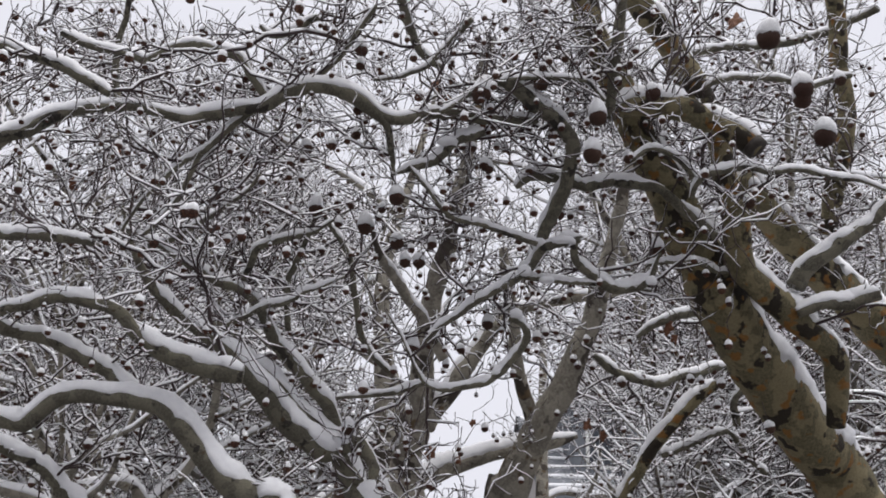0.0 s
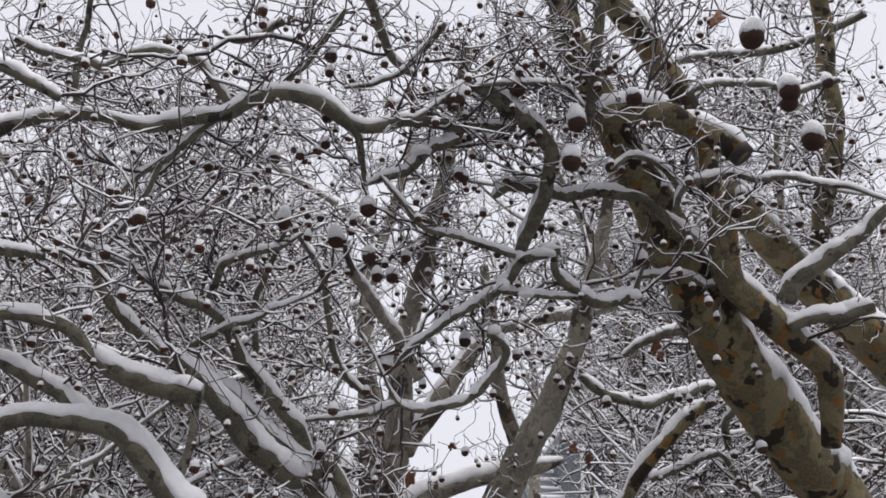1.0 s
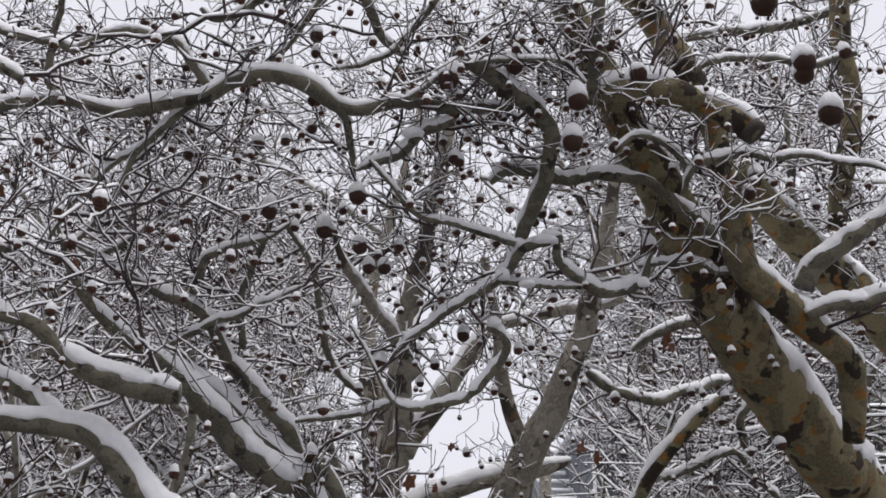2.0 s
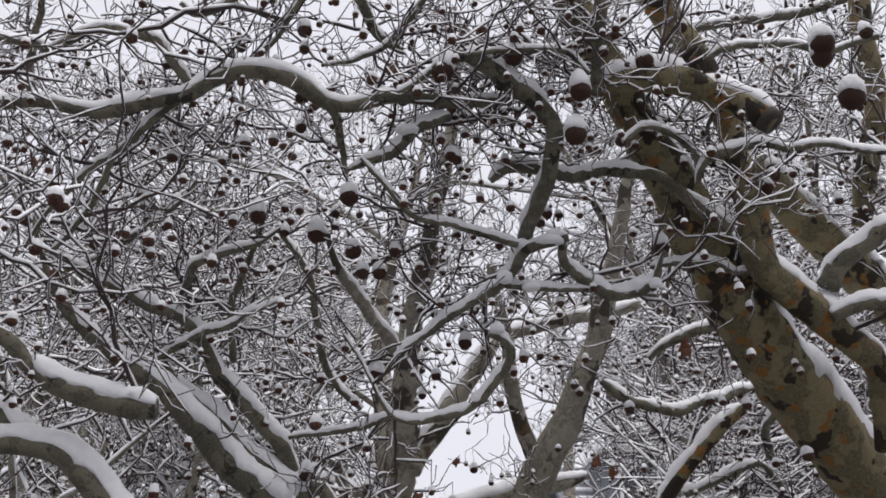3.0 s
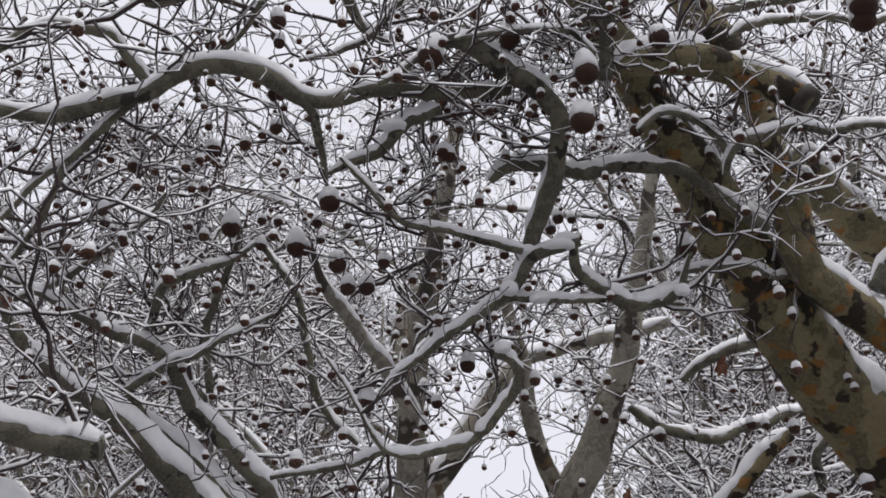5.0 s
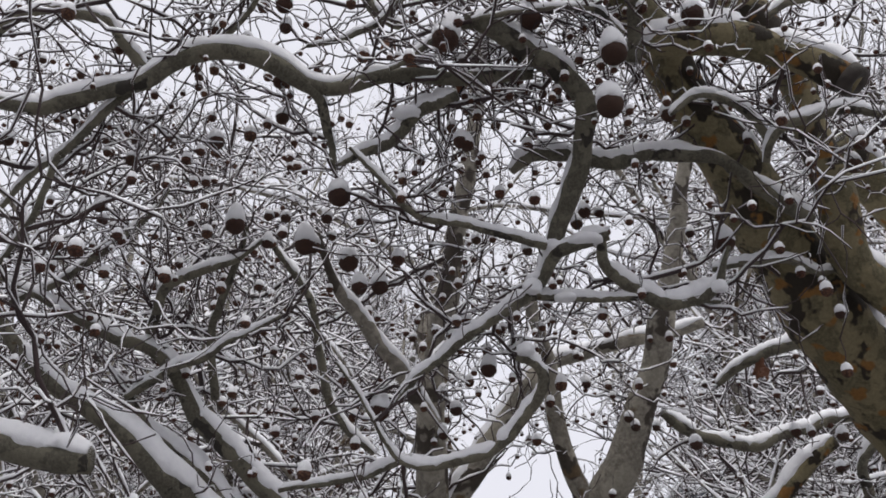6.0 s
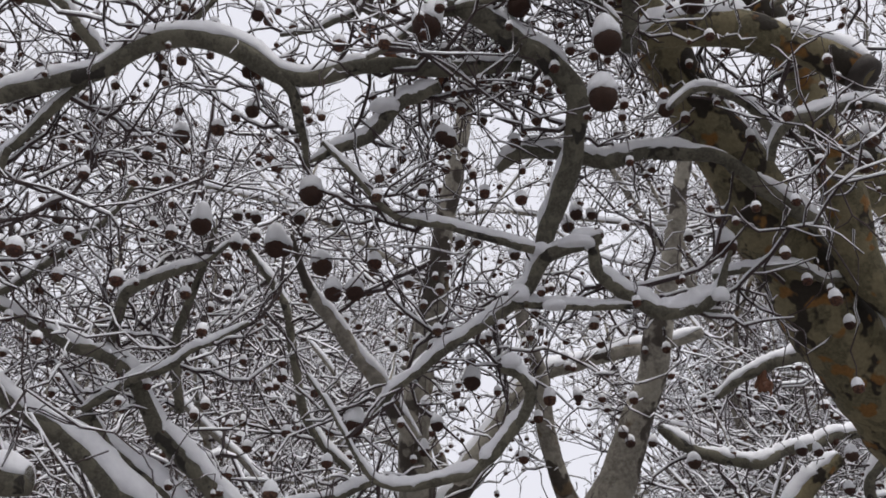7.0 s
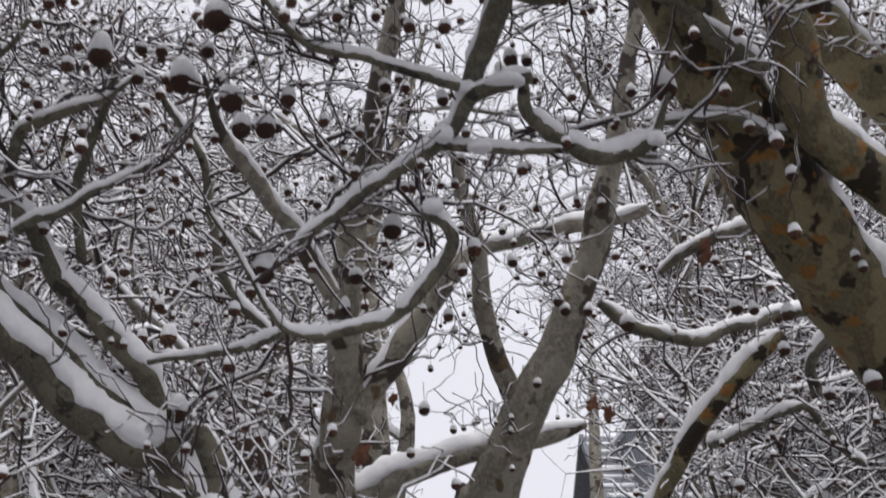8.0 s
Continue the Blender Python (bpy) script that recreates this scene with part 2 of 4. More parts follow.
def small_ball(balls, snow, p, d):
    """A far seed ball, gathered with the others of its tree."""
    b = np.arange(6) * np.pi / 3
    ring = np.stack([np.cos(b), np.sin(b), 0 * b], -1)
    prof = np.array([(0.05, -0.5), (0.40, -0.32), (0.5, 0.0), (0.40, 0.3), (0.05, 0.5)]) * d
    balls.rings(np.array([ring * r + (0, 0, z) for r, z in prof]) + p)
    tall = rng.uniform(0.65, 1.0)
    prof = np.array([(0.47, 0.10), (0.50, 0.30), (0.36, 0.5 + 0.2 * tall), (0.05, 0.5 + 0.42 * tall)]) * d
    snow.rings(np.array([ring * r + (0, 0, z) for r, z in prof]) + p)


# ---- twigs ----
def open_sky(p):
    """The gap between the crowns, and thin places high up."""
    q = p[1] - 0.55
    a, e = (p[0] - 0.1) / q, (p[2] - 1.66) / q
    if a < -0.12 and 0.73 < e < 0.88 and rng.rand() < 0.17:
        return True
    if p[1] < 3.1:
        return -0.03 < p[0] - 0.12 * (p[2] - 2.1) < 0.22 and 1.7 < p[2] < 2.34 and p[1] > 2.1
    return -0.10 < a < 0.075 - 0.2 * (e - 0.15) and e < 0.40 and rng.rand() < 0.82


def twig(bark, snow, balls, p, d, length, r, level, seg, sides, extra, fruit):
    """A crooked shoot that turns at every bud, carries snow and splits into smaller shoots."""
    k = max(3, int(length / seg) + 1)
    pts, d = [np.array(p, float)], np.array(d, float)
    side = unit(rng.normal(size=3))
    dirs = []
    for i in range(k):
        side = unit(-side + rng.normal(size=3) * 0.6)
        d = unit(d + side * 0.55 + rng.normal(size=3) * 0.20 + UP * 0.05)
        dirs.append(d)
        pts.append(pts[-1] + d * (length / k) * rng.uniform(0.6, 1.4))
    pts = np.array(pts)
    rr = np.linspace(r, max(r * 0.45, 0.0011), k + 1) * rng.uniform(0.88, 1.15, k + 1)
    tube(bark, pts, rr, sides)
    snow_on(snow, pts, rr, 1.0, True, extra)
    if level > 0:
        for i in range(1, k + 1):
            for _ in range(2 if rng.rand() < 0.25 else 1):
                if rng.rand() < 0.72:
                    q = unit(rng.normal(size=3) + dirs[i - 1] * 0.8 + UP * 0.12)
                    twig(bark, snow, balls, pts[i], q, length * rng.uniform(0.28, 0.6), rr[i] * 0.68, level - 1, seg, sides, extra, fruit)
    elif rng.rand() < fruit:
        e = pts[-1] - UP * rng.uniform(0.02, 0.06)
        tube(bark, np.array([pts[-1], (pts[-1] + e) / 2 + rng.normal(size=3) * 0.004, e]), np.array([0.0012, 0.001, 0.001]), 3)
        small_ball(balls, snow, e - UP * 0.010, rng.uniform(0.021, 0.031) if extra > 0.005 else rng.uniform(0.012, 0.020))


def sprays(count, lengths, r, level, seg, sides, extra, fruit):
    """Branchlets to pick from, rooted at the origin, in several slants; each is bark, snow and seed balls."""
    out = []
    for i in range(count):
        b, s, f = Heap(), Heap(), Heap()
        rise = (-0.35, 0.1, 0.45, 0.9)[i % 4]
        twig(b, s, f, (0, 0, 0), unit(np.array([1, 0, rise])), rng.uniform(*lengths), r * rng.uniform(0.8, 1.25), level, seg, sides, extra, fruit)
        out.append((b.mesh("branchlet", TWIG), s.mesh("twig_snow", SNOW), f.mesh("fruit", BALL) if f.n else None))
    return out


NEAR_SPRAYS = sprays(28, (0.28, 0.5), 0.0037, 2, 0.042, 5, 0.0020, 0.24)
SMALL_SPRAYS = sprays(24, (0.10, 0.26), 0.0028, 1, 0.032, 5, 0.0020, 0.16)
FAR_SPRAYS = sprays(32, (0.7, 1.1), 0.0085, 2, 0.105, 3, 0.0052, 0.28)


# the open side of the leaning trunk and its two stems carries no branchlets
BARE = [((0.69, 2.88), (0.79, 2.64), (0.86, 2.47), (0.94, 2.31), (1.03, 2.17), (1.11, 2.04)), ((0.85, 3.20), (0.85, 3.10), (0.85, 3.01), (0.86, 2.90), (0.87, 2.82), (0.89, 2.75), (0.95, 2.66), (1.02, 2.58), (1.08, 2.52), (1.13, 2.45), (1.13, 2.36), (1.11, 2.24))]


def before_trunk(p):
    if p[1] > 2.95:
        return False
    f = 2.3 / max(p[1] - 0.55, 0.3)
    x, z = 0.09 + (p[0] - 0.09) * f, 1.67 + (p[2] - 1.67) * f
    for line in BARE:
        for a, b in zip(line[:-1], line[1:]):
            dx, dz = b[0] - a[0], b[1] - a[1]
            t = min(1, max(0, ((x - a[0]) * dx + (z - a[1]) * dz) / (dx * dx + dz * dz)))
            if math.hypot(x - a[0] - t * dx, z - a[1] - t * dz) < 0.13:
                return True
    return False


def sprig(tree, kinds, p, size):
    """Hangs one branchlet into a tree, turned about the upright."""
    reach = size * 0.5
    turn = rng.uniform(-0.12, 1.12) * math.pi if kinds is not FAR_SPRAYS else rng.uniform(0, 2) * math.pi
    tip = p + np.array([math.cos(turn), math.sin(turn), 0.25]) * reach
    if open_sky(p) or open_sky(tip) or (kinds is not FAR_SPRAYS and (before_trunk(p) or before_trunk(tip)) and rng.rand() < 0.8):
        return
    bark, snow, fruit = kinds[rng.randint(len(kinds))]
    ob = part("branchlet", bark, TWIG, tree)
    ob.matrix_local = Matrix.LocRotScale(Vector(p) - tree.location, Euler((0, 0, turn)), (size, size * rng.choice((-1, 1)), size))
    part("twig_snow", snow, SNOW, ob, "", "stuff")
    if fruit:
        part("fruit", fruit, BALL, ob, "small round brown seed balls", "stuff")


# ---- the near plane trees ----
def plane_tree(label):
    ob = new("plane_tree")
    return tagged(ob, label, "tree", "snowy plane trees")


def grow(tree, name, points, snow=1.0, twigs=3, mat=None):
    """A trunk or limb swept through control points, with its snow, and twigs from its sides."""
    rmax = max(q[3] for q in points)
    p, r = spline(points, min(0.014, max(0.006, rmax * 0.5)))
    k = len(p)
    amp = min(0.008, rmax * 0.42)
    p = p + np.stack([wave(k, 9, amp) + wave(k, 4, amp * 0.35) for _ in range(3)], 1)
    r = r * (1 + wave(k, 7, 0.08) + wave(k, 3, 0.05))
    h = Heap()
    tube(h, p, r, 20 if rmax > 0.04 else 12, 0.05, True, True)
    limb = part(name, h, mat or (BARK_TRUNK if rmax > 0.05 else BARK_LIMB), tree)
    hs = Heap()
    snow_on(hs, p, r, snow)
    part("snow_layer", hs, SNOW, limb, "snow lying along the upper side")
    length = np.linalg.norm(np.diff(p, axis=0), axis=1).sum()
    for _ in range(int(twigs * max(0.6, length) * 1.1)):
        i = rng.randint(k // 8, k)
        sprig(tree, NEAR_SPRAYS, p[i], rng.uniform(0.6, 1.25))
    for _ in range(int(twigs * max(0.6, length) * 2.3)):
        i = rng.randint(k // 8, k)
        sprig(tree, SMALL_SPRAYS, p[i], rng.uniform(0.7, 1.3))
    return limb


right_tree = plane_tree("large leaning plane tree with mottled olive bark and snow")
grow(right_tree, "trunk", [(0.262, 2.029, 3.156, 0.0326), (0.285, 2.079, 3.055, 0.0351), (0.307, 2.103, 3.020, 0.0377), (0.378, 2.164, 2.916, 0.0429), (0.436, 2.224, 2.816, 0.0481), (0.498, 2.283, 2.720, 0.0585), (0.561, 2.359, 2.622, 0.0682), (0.678, 2.475, 2.480, 0.0720), (0.765, 2.568, 2.373, 0.0745), (0.869, 2.665, 2.262, 0.0771), (0.999, 2.773, 2.150, 0.0827), (1.122, 2.890, 2.048, 0.0904), (1.420, 2.780, 1.200, 0.1200), (1.600, 2.850, 0.400, 0.1700), (1.620, 2.850, -0.100, 0.2200)], 1.1, 2, BARK_TRUNK)
grow(right_tree, "limb", [(0.399, 2.088, 3.206, 0.0321), (0.436, 2.117, 3.147, 0.0345), (0.487, 2.141, 3.100, 0.0357), (0.537, 2.168, 3.040, 0.0369), (0.583, 2.189, 2.959, 0.0354), (0.623, 2.212, 2.874, 0.0339), (0.645, 2.235, 2.791, 0.0314), (0.650, 2.254, 2.729, 0.0312), (0.661, 2.270, 2.670, 0.0322), (0.674, 2.295, 2.607, 0.0333), (0.690, 2.321, 2.554, 0.0356), (0.714, 2.342, 2.513, 0.0367), (0.774, 2.379, 2.455, 0.0368), (0.844, 2.417, 2.406, 0.0359), (0.907, 2.448, 2.370, 0.0349), (0.965, 2.488, 2.330, 0.0328), (0.990, 2.539, 2.265, 0.0307), (0.998, 2.601, 2.177, 0.0270)], 1, 4, BARK_TRUNK)
grow(right_tree, "limb", [(0.743, 2.396, 2.818, 0.0373), (0.794, 2.439, 2.772, 0.0439), (0.873, 2.492, 2.705, 0.0480), (0.961, 2.545, 2.638, 0.0509), (1.042, 2.593, 2.582, 0.0538), (1.153, 2.649, 2.512, 0.0593), (1.271, 2.717, 2.416, 0.0649)], 0.9, 1, BARK_TRUNK)
grow(right_tree, "limb", [(0.340, 2.083, 2.818, 0.0208), (0.366, 2.075, 2.827, 0.0239), (0.403, 2.070, 2.832, 0.0259), (0.466, 2.069, 2.830, 0.0284), (0.529, 2.072, 2.819, 0.0284), (0.583, 2.079, 2.799, 0.0294), (0.630, 2.088, 2.776, 0.0293), (0.676, 2.099, 2.747, 0.0256), (0.694, 2.103, 2.731, 0.0235)], 1.7, 7, BARK_TRUNK)
grow(right_tree, "limb", [(0.847, 2.391, 2.490, 0.0242), (0.874, 2.381, 2.534, 0.0243), (0.917, 2.375, 2.572, 0.0233), (0.966, 2.372, 2.607, 0.0223), (1.042, 2.360, 2.660, 0.0202), (1.126, 2.343, 2.725, 0.0158)], 0.8, 4, BARK_LIMB)
grow(right_tree, "limb", [(0.969, 2.172, 3.299, 0.0224), (0.994, 2.226, 3.190, 0.0235), (1.010, 2.297, 3.043, 0.0247), (1.017, 2.367, 2.897, 0.0259), (1.005, 2.431, 2.763, 0.0259), (0.986, 2.472, 2.677, 0.0235)], 0.4, 2, BARK_TRUNK)
grow(right_tree, "limb", [(0.843, 2.376, 2.405, 0.0140), (0.899, 2.368, 2.424, 0.0161), (0.959, 2.364, 2.437, 0.0172), (1.048, 2.357, 2.458, 0.0183)], 1.4, 3, BARK_LIMB)
grow(right_tree, "limb", [(0.103, 2.149, 2.641, 0.0083), (0.125, 2.150, 2.662, 0.0104), (0.143, 2.156, 2.671, 0.0115), (0.201, 2.167, 2.672, 0.0115), (0.274, 2.181, 2.669, 0.0126), (0.349, 2.190, 2.677, 0.0127), (0.440, 2.204, 2.673, 0.0127), (0.499, 2.225, 2.655, 0.0128), (0.559, 2.252, 2.622, 0.0139), (0.626, 2.285, 2.580, 0.0140)], 1.5, 5, BARK_LIMB)
grow(right_tree, "limb", [(0.524, 2.132, 2.612, 0.0061), (0.533, 2.116, 2.638, 0.0071), (0.571, 2.101, 2.664, 0.0081), (0.641, 2.093, 2.676, 0.0081), (0.702, 2.094, 2.670, 0.0070), (0.778, 2.091, 2.672, 0.0060), (0.855, 2.096, 2.659, 0.0050), (0.938, 2.100, 2.649, 0.0040), (1.028, 2.111, 2.621, 0.0025)], 1.6, 4, BARK_LIMB)
grow(right_tree, "limb", [(0.365, 2.064, 2.674, 0.0040), (0.422, 2.064, 2.708, 0.0060), (0.486, 2.087, 2.694, 0.0071), (0.520, 2.112, 2.672, 0.0071), (0.539, 2.137, 2.650, 0.0061)], 1.5, 3, BARK_LIMB)
grow(right_tree, "limb", [(0.444, 2.315, 2.505, 0.0054), (0.502, 2.322, 2.522, 0.0065), (0.580, 2.336, 2.527, 0.0065), (0.639, 2.358, 2.514, 0.0055), (0.681, 2.370, 2.521, 0.0044)], 1.6, 3, BARK_LIMB)
grow(right_tree, "limb", [(0.506, 3.169, 2.044, 0.0172), (0.557, 3.143, 2.111, 0.0193), (0.590, 3.122, 2.162, 0.0204), (0.623, 3.105, 2.207, 0.0215), (0.667, 3.085, 2.258, 0.0215), (0.712, 3.068, 2.303, 0.0215), (0.763, 3.046, 2.359, 0.0204), (0.812, 3.031, 2.400, 0.0183)], 1.3, 3, BARK_TRUNK)
grow(right_tree, "limb", [(0.909, 3.195, 2.295, 0.0135), (0.897, 3.168, 2.354, 0.0135), (0.926, 3.146, 2.407, 0.0135), (0.966, 3.132, 2.445, 0.0135)], 1, 2, BARK_LIMB)
grow(right_tree, "limb", [(0.410, 2.975, 2.462, 0.0097), (0.460, 3.006, 2.436, 0.0130), (0.523, 3.037, 2.413, 0.0142), (0.612, 3.064, 2.401, 0.0143), (0.717, 3.076, 2.427, 0.0132), (0.823, 3.085, 2.457, 0.0133), (0.918, 3.098, 2.478, 0.0123), (1.013, 3.115, 2.489, 0.0113)], 1.3, 4, BARK_LIMB)
grow(right_tree, "limb", [(0.654, 3.222, 2.195, 0.0101), (0.719, 3.215, 2.221, 0.0101), (0.824, 3.203, 2.263, 0.0101), (0.889, 3.203, 2.275, 0.0090), (0.939, 3.231, 2.220, 0.0101), (1.014, 3.269, 2.147, 0.0101)], 1.4, 4, BARK_LIMB)
grow(right_tree, "limb", [(0.548, 2.958, 2.523, 0.0086), (0.593, 2.922, 2.549, 0.0117), (0.674, 2.890, 2.572, 0.0136), (0.752, 2.863, 2.583, 0.0145), (0.829, 2.833, 2.602, 0.0143)], 1.3, 4, BARK_LIMB)
grow(right_tree, "limb", [(0.575, 2.133, 2.923, 0.0057), (0.617, 2.128, 2.946, 0.0070), (0.675, 2.127, 2.957, 0.0075), (0.789, 2.132, 2.953, 0.0081), (0.846, 2.138, 2.940, 0.0069), (0.964, 2.132, 2.976, 0.0069)], 1.2, 3)
grow(right_tree, "limb", [(0.611, 2.369, 3.187, 0.0095), (0.708, 2.365, 3.213, 0.0109), (0.817, 2.367, 3.219, 0.0109), (0.984, 2.362, 3.258, 0.0109), (1.114, 2.230, 3.260, 0.0106)], 1.4, 3)
# the sawn end of the bough that arches over the trunk
h = Heap()
b = np.arange(18) * 2 * np.pi / 18
h.rings(np.array([[(f * math.cos(c) * (1 + 0.06 * math.sin(3 * c)), f * math.sin(c), z) for c in b] for f, z in ((0.0300, -0.016), (0.0285, 0.004), (0.022, 0.007), (0.012, 0.004), (0.002, 0.0))]), True, True)
sawn = part("sawn_end", h, SAWN, right_tree, "dark weathered end of a sawn-off bough")
sawn.matrix_local = Matrix.Translation((0.680, 2.088, 2.728)) @ Vector((0.021, -0.007, -0.031)).to_track_quat("Z", "Y").to_matrix().to_4x4()
for x, y, z, d in [(0.411, 1.983, 2.811, 0.0374), (0.690, 2.156, 2.656, 0.0304), (0.685, 2.194, 2.632, 0.0286), (0.454, 2.224, 2.511, 0.0347), (0.370, 2.102, 2.700, 0.0258), (0.649, 2.318, 2.410, 0.0188), (0.763, 2.431, 2.319, 0.0148), (0.773, 2.436, 2.302, 0.0148), (0.570, 2.443, 2.242, 0.0192), (0.597, 2.444, 2.239, 0.0158), (0.651, 2.452, 2.234, 0.0215), (0.646, 2.485, 2.186, 0.0182), (0.789, 2.523, 2.139, 0.0274), (0.727, 1.885, 2.770, 0.0461), (0.728, 1.900, 2.752, 0.0404), (0.773, 1.913, 2.667, 0.0491), (0.529, 2.112, 2.997, 0.0256), (0.516, 2.191, 2.696, 0.0156), (0.891, 2.336, 2.675, 0.0202), (0.676, 2.158, 3.003, 0.0154)]:
    seed_ball(right_tree, x, y, z, d)
for x, y, z, d in [(0.694, 2.164, 2.982, 0.0165), (0.412, 2.554, 2.259, 0.0241), (0.440, 2.449, 2.656, 0.0176), (0.499, 2.443, 2.686, 0.0164), (0.717, 2.525, 2.122, 0.0183), (0.601, 1.729, 2.795, 0.0497), (0.823, 1.904, 2.809, 0.0258), (0.214, 2.363, 2.645, 0.0236)]:
    seed_ball(right_tree, x, y, z, d)
for x, y, z, d in [(0.534, 2.409, 2.354, 0.0344), (0.513, 1.668, 2.810, 0.0560)]:
    dry_leaf(right_tree, x, y, z, d)

for x, y, z, d in [(0.638, 2.893, 2.559, 0.056), (0.386, 3.008, 2.262, 0.056), (-0.090, 2.966, 2.159, 0.056)]:
    dry_leaf(right_tree, x, y, z, d)

overhanging_tree = plane_tree("plane tree whose snowy boughs hang low with seed balls")
grow(overhanging_tree, "limb", [(-1.515, 2.356, -0.100, 0.1700), (-1.515, 2.336, 1.000, 0.1200), (-1.445, 2.206, 2.075, 0.0700), (-1.165, 2.006, 2.575, 0.0214), (-1.025, 1.961, 2.661, 0.0155), (-0.931, 1.937, 2.700, 0.0116), (-0.860, 1.926, 2.709, 0.0106), (-0.783, 1.920, 2.710, 0.0115), (-0.721, 1.923, 2.691, 0.0114), (-0.663, 1.934, 2.680, 0.0124), (-0.614, 1.936, 2.697, 0.0125), (-0.549, 1.938, 2.715, 0.0125), (-0.491, 1.940, 2.732, 0.0126), (-0.455, 1.938, 2.757, 0.0136), (-0.412, 1.939, 2.778, 0.0156), (-0.361, 1.946, 2.789, 0.0167), (-0.318, 1.959, 2.786, 0.0167), (-0.274, 1.978, 2.771, 0.0158), (-0.230, 2.003, 2.745, 0.0149), (-0.177, 2.015, 2.744, 0.0140), (-0.124, 2.020, 2.760, 0.0131), (-0.062, 2.029, 2.768, 0.0131), (0.002, 2.042, 2.766, 0.0132), (0.080, 2.055, 2.768, 0.0122), (0.138, 2.064, 2.776, 0.0113)], 1.5, 6, BARK_LIMB)
grow(overhanging_tree, "limb", [(0.037, 1.974, 2.840, 0.0050), (0.051, 1.984, 2.838, 0.0110), (0.069, 1.995, 2.833, 0.0151), (0.098, 2.009, 2.823, 0.0172), (0.152, 2.035, 2.790, 0.0193), (0.191, 2.054, 2.765, 0.0203), (0.217, 2.071, 2.742, 0.0193), (0.227, 2.092, 2.711, 0.0184), (0.222, 2.118, 2.668, 0.0174), (0.204, 2.161, 2.601, 0.0175), (0.180, 2.197, 2.548, 0.0155), (0.154, 2.224, 2.513, 0.0125), (0.133, 2.242, 2.495, 0.0094)], 1.5, 5, BARK_LIMB)
grow(overhanging_tree, "limb", [(0.255, 2.190, 2.519, 0.0092), (0.233, 2.190, 2.518, 0.0113), (0.203, 2.192, 2.512, 0.0113), (0.167, 2.200, 2.494, 0.0113), (0.143, 2.214, 2.463, 0.0113), (0.119, 2.226, 2.435, 0.0113)], 1.9, 2, BARK_LIMB)
grow(overhanging_tree, "limb", [(0.243, 2.193, 2.514, 0.0092), (0.249, 2.210, 2.478, 0.0102), (0.296, 2.231, 2.438, 0.0113), (0.342, 2.242, 2.417, 0.0113), (0.401, 2.243, 2.419, 0.0113), (0.434, 2.236, 2.437, 0.0092), (0.449, 2.221, 2.469, 0.0051), (0.459, 2.209, 2.495, 0.0031)], 1.8, 3, BARK_LIMB)
grow(overhanging_tree, "limb", [(0.122, 2.227, 2.435, 0.0102), (0.072, 2.232, 2.408, 0.0092), (0.012, 2.240, 2.372, 0.0081), (-0.047, 2.252, 2.330, 0.0071), (-0.093, 2.261, 2.292, 0.0051), (-0.119, 2.265, 2.268, 0.0040)], 1.5, 5, BARK_LIMB)
grow(overhanging_tree, "limb", [(0.119, 2.226, 2.435, 0.0072), (0.201, 2.233, 2.426, 0.0061), (0.307, 2.239, 2.423, 0.0051), (0.436, 2.247, 2.414, 0.0041)], 1.3, 3, BARK_LIMB)
grow(overhanging_tree, "limb", [(-0.201, 2.165, 2.311, 0.0018), (-0.167, 2.202, 2.262, 0.0023), (-0.136, 2.243, 2.204, 0.0030), (-0.098, 2.276, 2.163, 0.0049), (-0.013, 2.287, 2.171, 0.0080), (0.056, 2.289, 2.198, 0.0090), (0.103, 2.280, 2.245, 0.0091), (0.133, 2.271, 2.293, 0.0091), (0.122, 2.269, 2.322, 0.0081), (0.089, 2.271, 2.341, 0.0082)], 1.5, 4, BARK_LIMB)
grow(overhanging_tree, "limb", [(-0.159, 2.018, 2.619, 0.0029), (-0.105, 2.062, 2.568, 0.0039), (-0.057, 2.099, 2.532, 0.0059), (0.017, 2.123, 2.524, 0.0060), (0.085, 2.149, 2.510, 0.0070), (0.149, 2.174, 2.499, 0.0081)], 1.4, 5, BARK_LIMB)
grow(overhanging_tree, "limb", [(0.020, 2.047, 2.733, 0.0091), (-0.015, 2.050, 2.723, 0.0101), (-0.055, 2.056, 2.708, 0.0111), (-0.103, 2.075, 2.665, 0.0101), (-0.159, 2.083, 2.645, 0.0060), (-0.202, 2.086, 2.636, 0.0030)], 1.8, 3, BARK_LIMB)
grow(overhanging_tree, "limb", [(-0.230, 1.991, 2.739, 0.0109), (-0.210, 2.020, 2.712, 0.0099), (-0.203, 2.056, 2.668, 0.0070), (-0.200, 2.091, 2.626, 0.0040)], 0.7, 2, BARK_LIMB)
grow(overhanging_tree, "limb", [(-0.500, 1.951, 2.735, 0.0078), (-0.546, 1.959, 2.703, 0.0078), (-0.591, 1.972, 2.660, 0.0068), (-0.626, 1.978, 2.630, 0.0067), (-0.692, 1.990, 2.587, 0.0058), (-0.734, 2.003, 2.544, 0.0048), (-0.770, 2.013, 2.508, 0.0038), (-0.813, 2.036, 2.445, 0.0033)], 1.2, 5, BARK_LIMB)
grow(overhanging_tree, "limb", [(-0.633, 1.971, 2.615, 0.0057), (-0.644, 1.979, 2.597, 0.0057), (-0.664, 1.997, 2.558, 0.0057), (-0.682, 2.014, 2.523, 0.0057), (-0.721, 2.032, 2.482, 0.0048), (-0.759, 2.048, 2.445, 0.0048)], 1.1, 4, BARK_LIMB)
